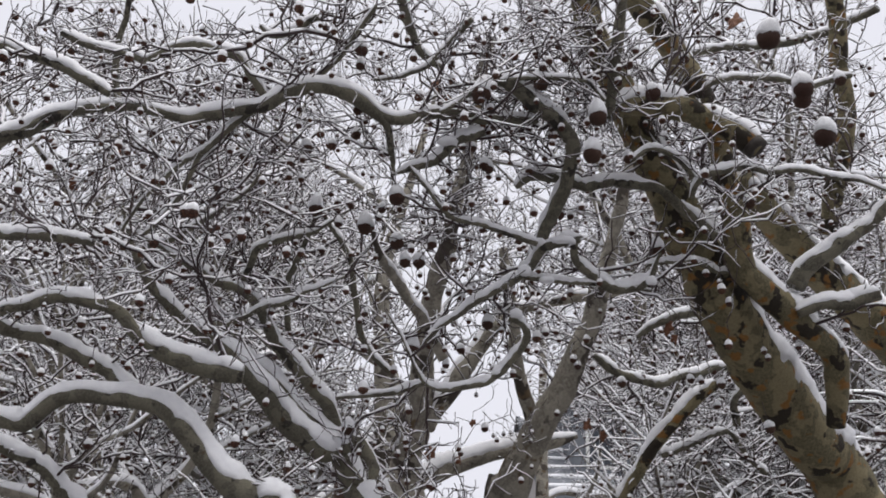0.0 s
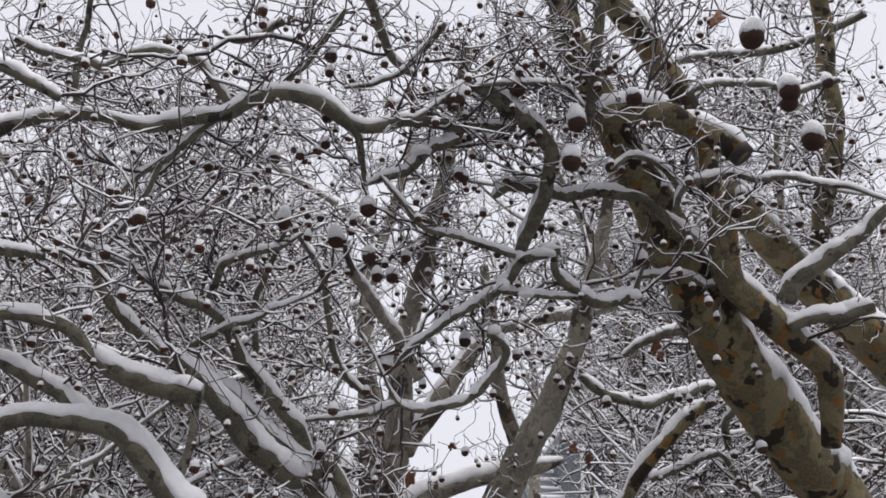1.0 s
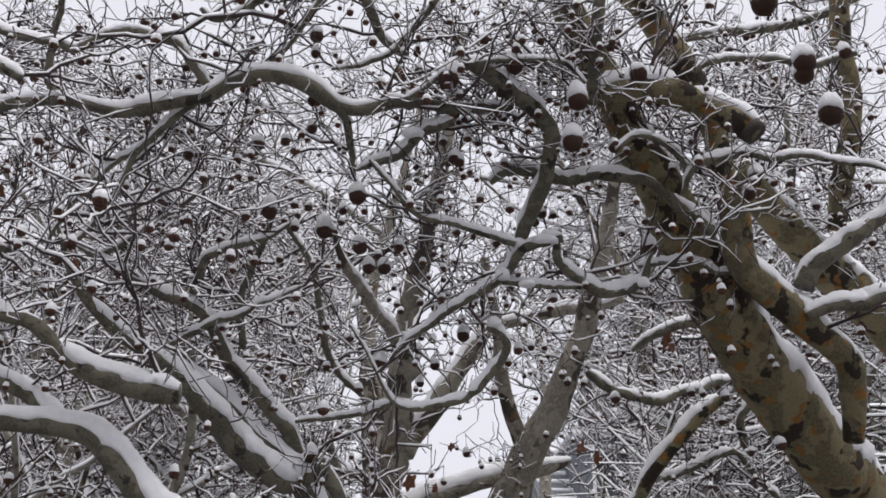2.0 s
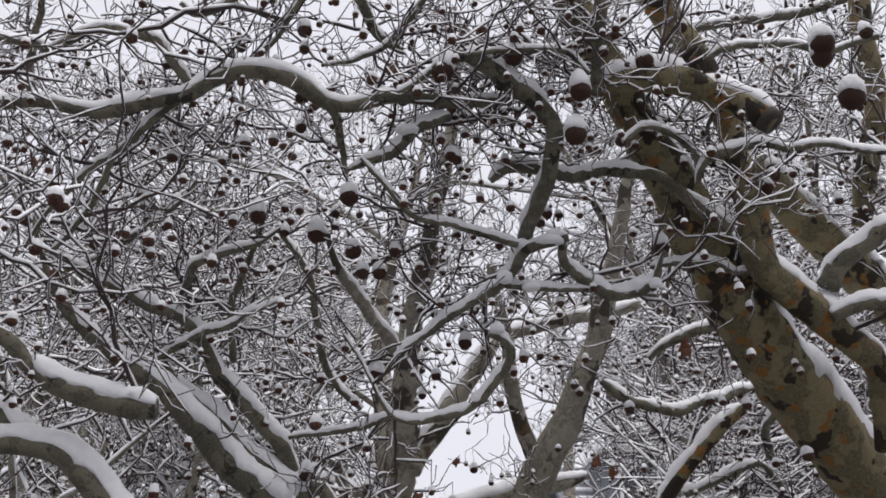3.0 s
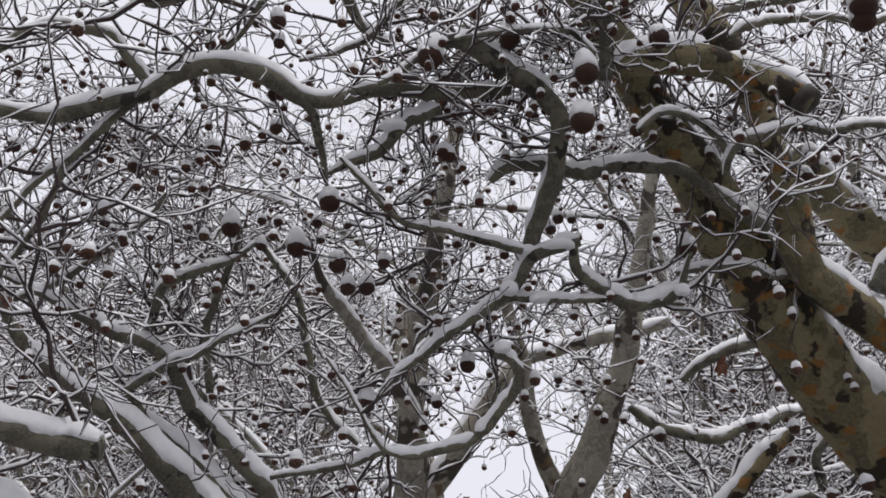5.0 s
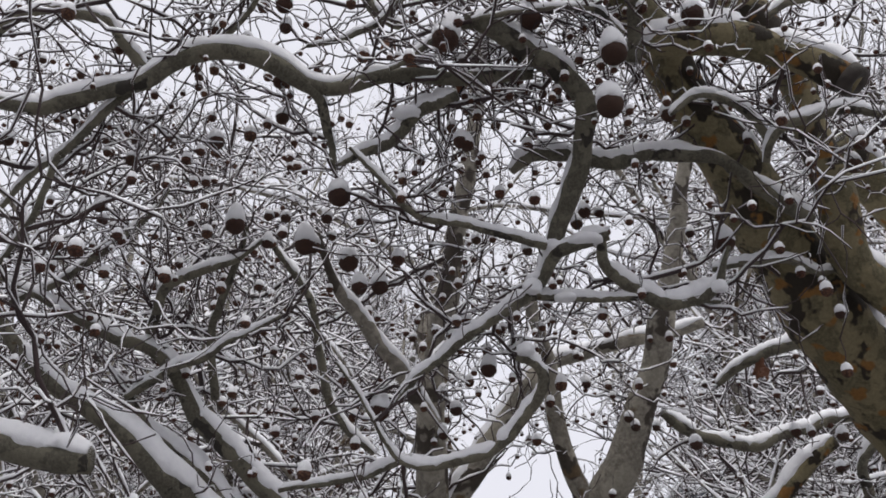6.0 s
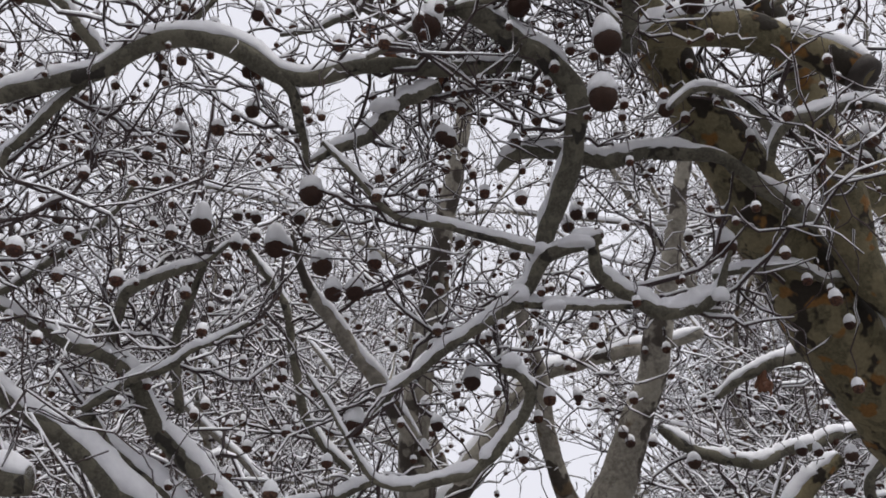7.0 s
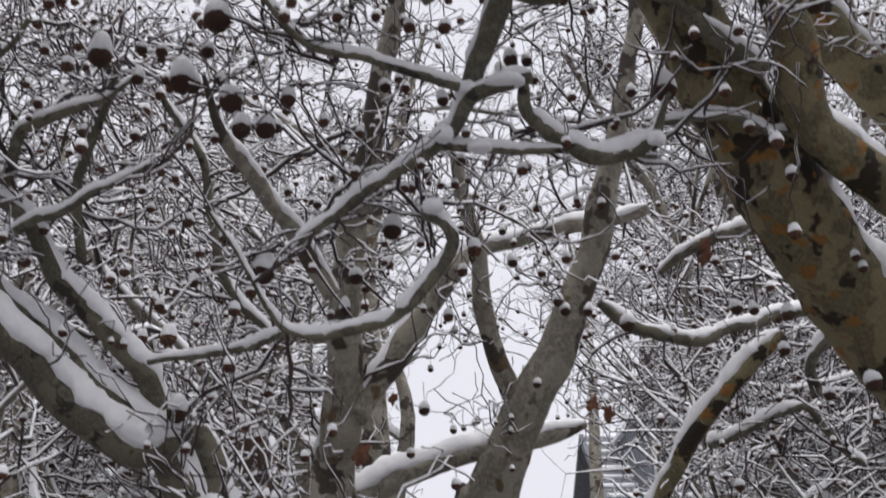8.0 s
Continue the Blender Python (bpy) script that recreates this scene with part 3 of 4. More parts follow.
grow(overhanging_tree, "limb", [(-0.958, 1.873, 2.866, 0.0078), (-0.869, 1.890, 2.837, 0.0078), (-0.809, 1.896, 2.829, 0.0088), (-0.765, 1.904, 2.815, 0.0088), (-0.718, 1.893, 2.841, 0.0088), (-0.665, 1.888, 2.855, 0.0088), (-0.597, 1.894, 2.847, 0.0088), (-0.553, 1.905, 2.827, 0.0088), (-0.524, 1.922, 2.794, 0.0088), (-0.500, 1.940, 2.758, 0.0088)], 1.4, 4, BARK_LIMB)
grow(overhanging_tree, "limb", [(0.340, 1.922, 3.084, 0.0143), (0.335, 1.978, 2.968, 0.0143), (0.331, 2.008, 2.904, 0.0143), (0.327, 2.044, 2.830, 0.0133), (0.324, 2.065, 2.785, 0.0123)], 0.4, 9, BARK_LIMB)
grow(overhanging_tree, "limb", [(-1.029, 1.625, 2.687, 0.0088), (-0.962, 1.634, 2.665, 0.0088), (-0.917, 1.640, 2.652, 0.0088), (-0.860, 1.645, 2.641, 0.0097), (-0.804, 1.655, 2.618, 0.0097), (-0.747, 1.670, 2.582, 0.0088)], 1.3, 3, BARK_LIMB)
grow(overhanging_tree, "limb", [(0.053, 1.996, 2.841, 0.0060), (0.011, 1.984, 2.824, 0.0050), (-0.040, 1.984, 2.783, 0.0050), (-0.091, 1.980, 2.748, 0.0039)], 1.4, 4, BARK_LIMB)
grow(overhanging_tree, "limb", [(0.298, 2.001, 2.802, 0.0040), (0.252, 1.981, 2.840, 0.0050), (0.172, 1.976, 2.844, 0.0050), (0.080, 1.977, 2.836, 0.0050), (0.048, 1.978, 2.832, 0.0050)], 1.3, 10, BARK_LIMB)
grow(overhanging_tree, "limb", [(-0.513, 1.872, 2.899, 0.0049), (-0.483, 1.882, 2.880, 0.0078), (-0.432, 1.878, 2.892, 0.0078), (-0.376, 1.864, 2.924, 0.0078)], 1.4, 4, BARK_LIMB)
grow(overhanging_tree, "limb", [(-0.459, 1.978, 2.798, 0.0040), (-0.390, 1.969, 2.821, 0.0050), (-0.332, 1.950, 2.865, 0.0050), (-0.296, 1.926, 2.916, 0.0050), (-0.249, 1.898, 2.978, 0.0050)], 1.2, 4, BARK_LIMB)
grow(overhanging_tree, "limb", [(-0.906, 2.134, 2.816, 0.0086), (-0.919, 2.106, 2.945, 0.0087), (-0.908, 2.085, 3.049, 0.0073), (-0.835, 1.922, 3.065, 0.0055)], 1.1, 5, BARK_LIMB)
grow(overhanging_tree, "limb", [(-0.330, 2.341, 2.147, 0.0043), (-0.234, 2.342, 2.158, 0.0053), (-0.170, 2.342, 2.167, 0.0059), (-0.111, 2.338, 2.192, 0.0064)], 1.4, 3, BARK_LIMB)
grow(overhanging_tree, "limb", [(-0.023, 1.975, 3.004, 0.0067), (-0.071, 2.064, 3.000, 0.0069), (-0.128, 2.074, 2.937, 0.0063), (-0.195, 2.074, 2.901, 0.0051), (-0.261, 2.068, 2.888, 0.0034)], 1.2, 3, BARK_LIMB)
grow(overhanging_tree, "limb", [(-0.199, 1.928, 3.041, 0.0113), (-0.176, 2.112, 3.068, 0.0120), (-0.139, 2.129, 3.010, 0.0108), (-0.092, 2.139, 2.978, 0.0083)], 1.1, 3, BARK_LIMB)
for x, y, z, d in [(-0.168, 2.171, 2.441, 0.0274), (-0.134, 2.177, 2.443, 0.0295), (-0.189, 2.174, 2.492, 0.0342), (-0.189, 2.080, 2.568, 0.0374), (-0.270, 2.183, 2.536, 0.0370), (-0.260, 2.199, 2.541, 0.0264), (-0.389, 2.151, 2.567, 0.0346), (-0.146, 2.269, 2.255, 0.0337), (0.263, 1.993, 2.650, 0.0439), (0.276, 1.971, 2.736, 0.0425), (0.004, 1.965, 2.787, 0.0453), (0.147, 1.991, 2.838, 0.0380), (-0.288, 2.015, 2.765, 0.0234), (-0.294, 2.068, 2.728, 0.0238), (-0.410, 2.072, 2.690, 0.0279), (-0.559, 2.073, 2.666, 0.0236), (-0.621, 2.104, 2.594, 0.0214), (-0.619, 2.119, 2.574, 0.0193), (0.038, 2.309, 2.335, 0.0285), (-0.653, 2.043, 2.685, 0.0170)]:
    seed_ball(overhanging_tree, x, y, z, d)
for x, y, z, d in [(-0.287, 2.002, 2.926, 0.0307), (-0.292, 2.035, 2.903, 0.0222), (-0.697, 2.067, 3.012, 0.0234), (-0.434, 2.054, 2.927, 0.0227), (-0.229, 2.165, 2.576, 0.0196), (-0.334, 2.170, 2.537, 0.0195), (-0.340, 2.183, 2.599, 0.0177), (-0.776, 2.035, 2.701, 0.0234), (-0.625, 2.091, 2.724, 0.0153), (-0.845, 2.071, 2.978, 0.0163), (-0.837, 2.087, 2.917, 0.0162), (-0.780, 2.088, 2.921, 0.0139), (-0.026, 2.372, 2.286, 0.0223), (0.228, 2.322, 2.647, 0.0237), (0.255, 2.324, 2.644, 0.0178), (0.117, 2.301, 2.560, 0.0196), (0.024, 2.291, 2.584, 0.0185), (-0.309, 2.185, 2.595, 0.0188), (-0.030, 2.233, 2.791, 0.0154), (0.043, 2.184, 2.824, 0.0186)]:
    seed_ball(overhanging_tree, x, y, z, d)
for x, y, z, d in [(-0.063, 2.493, 2.279, 0.0190), (-0.027, 2.338, 2.413, 0.0182), (-0.061, 2.370, 2.438, 0.0163), (-0.192, 2.272, 2.628, 0.0163), (-0.245, 2.277, 2.602, 0.0163), (-0.426, 2.390, 2.147, 0.0220), (0.017, 2.073, 2.655, 0.0253), (0.028, 2.075, 2.648, 0.0231), (-0.596, 2.087, 2.871, 0.0182), (-0.704, 2.100, 2.887, 0.0162), (-0.731, 2.107, 2.858, 0.0161), (-0.665, 2.258, 2.620, 0.0140)]:
    seed_ball(overhanging_tree, x, y, z, d)
for x, y, z, d in [(-0.097, 2.048, 2.877, 0.0486), (-0.080, 2.057, 2.838, 0.0395), (-0.112, 2.112, 2.705, 0.0350), (-0.801, 2.146, 2.453, 0.0296), (-0.028, 2.091, 2.818, 0.0289), (-0.983, 2.125, 2.626, 0.0385), (-0.909, 2.175, 2.743, 0.0316), (0.016, 2.094, 2.809, 0.0362)]:
    dry_leaf(overhanging_tree, x, y, z, d)


def snow_lump(tree, x, y, z, wide, high):
    """A lump of snow in a fork or on a bend."""
    h = Heap()
    b = np.arange(14) * 2 * np.pi / 14
    rows = [(0.55, -0.55), (0.92, -0.45), (1.0, -0.15), (0.92, 0.15), (0.70, 0.36), (0.38, 0.48), (0.04, 0.5)]
    h.rings(np.array([np.stack([f * wide / 2 * np.cos(b) * rng.uniform(0.88, 1.1, 14), f * wide * 0.3 * np.sin(b), (g + rng.uniform(-0.09, 0.09, 14)) * high], -1) for f, g in rows]) + (x, y, z), True, True)
    part("snow_lump", h, SNOW, tree, "lump of snow caught in a fork")


for spot in [(overhanging_tree, 0.122, 2.206, 2.443, 0.0350, 0.0257), (overhanging_tree, 0.217, 2.181, 2.514, 0.0585, 0.0187), (overhanging_tree, 0.162, 2.192, 2.510, 0.0353, 0.0235), (overhanging_tree, 0.434, 2.222, 2.431, 0.0280, 0.0210), (overhanging_tree, 0.105, 2.251, 2.348, 0.0327, 0.0210), (overhanging_tree, 0.177, 2.217, 2.424, 0.0397, 0.0140), (overhanging_tree, -0.072, 2.046, 2.706, 0.0507, 0.0184), (right_tree, 0.425, 2.068, 2.717, 0.0464, 0.0139)]:
    snow_lump(*spot)

forked_tree = plane_tree("plane tree with wide forked limbs deep in snow")
grow(forked_tree, "limb", [(-1.040, 1.890, 2.181, 0.0100), (-0.928, 1.884, 2.209, 0.0110), (-0.850, 1.882, 2.225, 0.0120), (-0.782, 1.888, 2.222, 0.0131), (-0.731, 1.899, 2.207, 0.0151), (-0.702, 1.914, 2.176, 0.0171), (-0.654, 1.928, 2.137, 0.0191), (-0.583, 1.939, 2.104, 0.0201), (-0.524, 1.944, 2.089, 0.0201), (-0.480, 1.943, 2.084, 0.0191)], 1.3, 4, BARK_LIMB)
grow(forked_tree, "limb", [(-0.852, 2.140, 2.548, 0.0031), (-0.836, 2.157, 2.497, 0.0051), (-0.807, 2.181, 2.431, 0.0091), (-0.769, 2.205, 2.368, 0.0132), (-0.712, 2.227, 2.307, 0.0151), (-0.650, 2.244, 2.271, 0.0161), (-0.602, 2.257, 2.242, 0.0181), (-0.564, 2.273, 2.205, 0.0211), (-0.525, 2.293, 2.161, 0.0241), (-0.481, 2.329, 2.112, 0.0252), (-0.422, 2.366, 2.062, 0.0279), (-0.361, 2.398, 2.022, 0.0291), (-0.279, 2.443, 1.957, 0.0325), (0.050, 2.300, 1.200, 0.0700), (0.120, 2.350, 0.500, 0.1000), (0.140, 2.350, -0.100, 0.1300)], 1.5, 4, BARK_LIMB)
grow(forked_tree, "limb", [(-0.611, 2.318, 2.309, 0.0115), (-0.564, 2.346, 2.244, 0.0147), (-0.499, 2.365, 2.197, 0.0177), (-0.451, 2.389, 2.138, 0.0198), (-0.386, 2.408, 2.093, 0.0218), (-0.313, 2.430, 2.040, 0.0238), (-0.246, 2.452, 1.987, 0.0258), (0.070, 2.340, 1.200, 0.0500), (0.120, 2.360, 0.500, 0.0800)], 1.5, 3, BARK_LIMB)
grow(forked_tree, "limb", [(-0.871, 2.214, 2.532, 0.0026), (-0.828, 2.226, 2.507, 0.0042), (-0.784, 2.238, 2.485, 0.0063), (-0.736, 2.249, 2.463, 0.0084), (-0.687, 2.262, 2.439, 0.0095), (-0.630, 2.275, 2.414, 0.0116), (-0.573, 2.285, 2.395, 0.0126), (-0.532, 2.304, 2.357, 0.0137), (-0.505, 2.325, 2.313, 0.0147), (-0.469, 2.347, 2.268, 0.0158), (-0.421, 2.376, 2.209, 0.0168), (-0.374, 2.406, 2.150, 0.0179), (-0.334, 2.438, 2.083, 0.0189), (-0.304, 2.461, 2.036, 0.0199), (-0.263, 2.496, 1.965, 0.0210), (-0.240, 2.525, 1.905, 0.0210)], 1.4, 4, BARK_LIMB)
grow(forked_tree, "limb", [(-0.316, 2.220, 2.419, 0.0026), (-0.401, 2.239, 2.386, 0.0041), (-0.456, 2.255, 2.364, 0.0062), (-0.506, 2.264, 2.355, 0.0072), (-0.556, 2.280, 2.332, 0.0073), (-0.607, 2.296, 2.309, 0.0062)], 1.6, 4, BARK_LIMB)
grow(forked_tree, "limb", [(-0.389, 2.217, 2.605, 0.0043), (-0.412, 2.243, 2.550, 0.0064), (-0.430, 2.263, 2.506, 0.0075), (-0.447, 2.281, 2.467, 0.0085), (-0.465, 2.301, 2.425, 0.0085), (-0.468, 2.352, 2.318, 0.0085)], 0.8, 4, BARK_LIMB)
grow(forked_tree, "limb", [(-0.345, 2.196, 2.559, 0.0031), (-0.394, 2.211, 2.531, 0.0042), (-0.437, 2.217, 2.524, 0.0063), (-0.487, 2.225, 2.513, 0.0084), (-0.537, 2.234, 2.497, 0.0095), (-0.556, 2.254, 2.461, 0.0095), (-0.574, 2.275, 2.425, 0.0095)], 1.3, 4, BARK_LIMB)
grow(forked_tree, "limb", [(-1.035, 1.965, 2.001, 0.0160), (-0.968, 1.972, 1.993, 0.0170), (-0.917, 1.978, 1.987, 0.0170), (-0.885, 1.972, 2.012, 0.0171), (-0.858, 1.967, 2.033, 0.0171), (-0.813, 1.966, 2.043, 0.0171), (-0.745, 1.972, 2.038, 0.0181), (-0.657, 1.973, 2.028, 0.0201), (-0.603, 1.985, 1.991, 0.0221), (-0.554, 2.003, 1.940, 0.0241), (-0.506, 2.017, 1.897, 0.0275), (-0.447, 2.034, 1.850, 0.0296), (-0.376, 2.056, 1.789, 0.0338), (-0.100, 2.250, 1.200, 0.0600), (0.050, 2.300, 0.600, 0.0900), (0.100, 2.320, -0.100, 0.1200)], 1.3, 4, BARK_LIMB)
grow(forked_tree, "limb", [(-1.065, 1.940, 2.191, 0.0133), (-0.994, 1.945, 2.180, 0.0143), (-0.923, 1.949, 2.170, 0.0143), (-0.864, 1.956, 2.154, 0.0154), (-0.804, 1.969, 2.122, 0.0154), (-0.732, 1.989, 2.075, 0.0154), (-0.670, 2.003, 2.042, 0.0143)], 1.2, 4, BARK_LIMB)
grow(forked_tree, "limb", [(-1.060, 1.850, 2.355, 0.0091), (-0.990, 1.851, 2.352, 0.0101), (-0.920, 1.850, 2.356, 0.0101), (-0.850, 1.854, 2.347, 0.0101), (-0.794, 1.857, 2.340, 0.0081)], 1.4, 5, BARK_LIMB)
grow(forked_tree, "limb", [(-1.084, 2.085, 1.972, 0.0115), (-1.011, 2.091, 1.960, 0.0126), (-0.938, 2.102, 1.934, 0.0126), (-0.876, 2.122, 1.886, 0.0136), (-0.827, 2.139, 1.845, 0.0147)], 1.3, 4, BARK_LIMB)
grow(forked_tree, "limb", [(-0.836, 2.246, 2.488, 0.0068), (-0.739, 2.240, 2.526, 0.0064), (-0.651, 2.227, 2.587, 0.0059), (-0.574, 2.214, 2.642, 0.0050), (-0.542, 2.202, 2.687, 0.0040)], 1.2, 4, BARK_LIMB)
grow(forked_tree, "limb", [(-0.212, 2.570, 2.268, 0.0064), (-0.287, 2.545, 2.352, 0.0087), (-0.314, 2.515, 2.461, 0.0087), (-0.341, 2.480, 2.584, 0.0077), (-0.407, 2.447, 2.685, 0.0067)], 1.1, 4, BARK_LIMB)
for x, y, z, d in [(-0.874, 2.243, 2.492, 0.0199), (-0.939, 2.275, 2.205, 0.0136), (-0.736, 2.375, 2.268, 0.0130), (-0.746, 2.383, 2.241, 0.0129), (-0.898, 2.389, 2.198, 0.0143), (-0.887, 2.393, 2.181, 0.0143), (-0.418, 2.436, 2.163, 0.0202), (-0.409, 2.451, 2.111, 0.0230), (-0.303, 2.409, 2.085, 0.0310), (-0.980, 2.384, 2.280, 0.0115), (-0.941, 2.400, 2.226, 0.0115), (-0.749, 2.383, 2.241, 0.0129)]:
    seed_ball(forked_tree, x, y, z, d)

upright_tree = plane_tree("slim upright plane tree with flaking bark and snow")
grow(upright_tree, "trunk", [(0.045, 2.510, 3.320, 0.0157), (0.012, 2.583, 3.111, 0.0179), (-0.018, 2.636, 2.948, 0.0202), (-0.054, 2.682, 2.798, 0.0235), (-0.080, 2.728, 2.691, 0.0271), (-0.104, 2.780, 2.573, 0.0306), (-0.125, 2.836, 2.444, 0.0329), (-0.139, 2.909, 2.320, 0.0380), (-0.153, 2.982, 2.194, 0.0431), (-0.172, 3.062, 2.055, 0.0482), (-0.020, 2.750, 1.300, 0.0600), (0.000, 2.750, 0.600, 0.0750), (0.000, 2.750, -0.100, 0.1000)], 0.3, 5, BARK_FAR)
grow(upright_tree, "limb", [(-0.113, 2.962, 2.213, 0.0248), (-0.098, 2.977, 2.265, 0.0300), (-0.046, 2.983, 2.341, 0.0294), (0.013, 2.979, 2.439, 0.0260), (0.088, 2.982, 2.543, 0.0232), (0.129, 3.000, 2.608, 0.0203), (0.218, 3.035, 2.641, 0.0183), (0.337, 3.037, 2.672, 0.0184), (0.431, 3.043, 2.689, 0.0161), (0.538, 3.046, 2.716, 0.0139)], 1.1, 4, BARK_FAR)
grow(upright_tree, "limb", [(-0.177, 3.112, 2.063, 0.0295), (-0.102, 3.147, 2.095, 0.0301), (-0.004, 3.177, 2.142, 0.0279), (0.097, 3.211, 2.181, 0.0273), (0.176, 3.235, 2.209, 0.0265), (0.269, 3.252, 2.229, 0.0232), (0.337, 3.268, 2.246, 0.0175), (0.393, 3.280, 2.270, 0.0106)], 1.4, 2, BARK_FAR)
grow(upright_tree, "limb", [(-0.273, 2.265, 2.606, 0.0033), (-0.261, 2.279, 2.571, 0.0065), (-0.249, 2.293, 2.536, 0.0087), (-0.232, 2.307, 2.500, 0.0119), (-0.198, 2.329, 2.452, 0.0129), (-0.155, 2.352, 2.400, 0.0129), (-0.115, 2.375, 2.347, 0.0140), (-0.073, 2.412, 2.268, 0.0150)], 0.8, 3, BARK_FAR)
for x, y, z, d in [(-0.073, 2.579, 2.392, 0.0203), (0.471, 2.710, 2.431, 0.0134), (-0.125, 2.514, 2.489, 0.0163), (-0.131, 2.407, 2.741, 0.0127), (-0.109, 2.515, 2.338, 0.0170), (0.051, 2.716, 2.161, 0.0205)]:
    seed_ball(upright_tree, x, y, z, d)
for x, y, z, d in [(-0.025, 2.480, 2.041, 0.0262), (0.018, 2.570, 2.155, 0.0257)]:
    dry_leaf(upright_tree, x, y, z, d)

twin_tree = plane_tree("plane tree that forks into two grey-olive stems")
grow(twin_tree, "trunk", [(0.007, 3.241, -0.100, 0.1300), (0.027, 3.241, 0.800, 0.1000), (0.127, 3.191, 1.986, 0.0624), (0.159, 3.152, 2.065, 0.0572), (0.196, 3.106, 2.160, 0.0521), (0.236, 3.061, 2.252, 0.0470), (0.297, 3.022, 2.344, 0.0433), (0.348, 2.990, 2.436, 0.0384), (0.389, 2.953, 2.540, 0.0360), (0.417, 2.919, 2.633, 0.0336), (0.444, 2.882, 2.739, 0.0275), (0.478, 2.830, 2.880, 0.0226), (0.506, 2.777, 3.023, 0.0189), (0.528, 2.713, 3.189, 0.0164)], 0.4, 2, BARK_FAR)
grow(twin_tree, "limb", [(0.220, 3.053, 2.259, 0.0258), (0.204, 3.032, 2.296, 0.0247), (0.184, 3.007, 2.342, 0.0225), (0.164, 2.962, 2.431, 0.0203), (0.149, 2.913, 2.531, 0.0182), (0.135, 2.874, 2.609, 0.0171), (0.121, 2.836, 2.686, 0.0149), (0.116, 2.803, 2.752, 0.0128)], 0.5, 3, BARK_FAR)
for x, y, z, d in [(0.307, 2.723, 2.370, 0.0200), (0.320, 2.728, 2.352, 0.0200), (0.222, 2.671, 2.431, 0.0199), (0.363, 2.730, 2.350, 0.0173), (0.261, 2.766, 2.220, 0.0158), (0.205, 2.653, 2.488, 0.0146)]:
    seed_ball(twin_tree, x, y, z, d)
for x, y, z, d in [(0.390, 2.754, 2.173, 0.0363)]:
    dry_leaf(twin_tree, x, y, z, d)

broken_stump = tagged(new("tree_stump"), "broken tree stump of torn brown wood capped with snow", "tree stump")
grow(broken_stump, "trunk", [(-0.348, 3.206, -0.1, 0.07), (-0.348, 3.206, 0.8, 0.055), (-0.368, 3.206, 2.069, 0.0401), (-0.371, 3.174, 2.140, 0.0375), (-0.376, 3.148, 2.199, 0.0349), (-0.380, 3.132, 2.232, 0.0311)], 2, 0, DEADWOOD)
for dx, dz, size in ((-0.25, -0.9, 1.5), (0.35, -0.8, 1.3), (0.0, -0.7, 1.1)):
    heap = part('snow_cap', CAPS[int(size * 3) % 5], SNOW, broken_stump, 'snow heaped on the broken top')
    heap.matrix_local = Matrix.LocRotScale((-0.380 + dx * 0.0327, 3.132, 2.232 + dz * 0.02), Euler((0, 0, dx)), (0.0327 * size, 0.0327 * size, 0.0327 * size * 0.8))


# ---- the trees behind ----
def clear_above(q, room=1.5):
    """Behind the camera, or well over what it sees."""
    return q[1] < -room or q[2] > 1.8 + room + 1.25 * (q[1] + room)


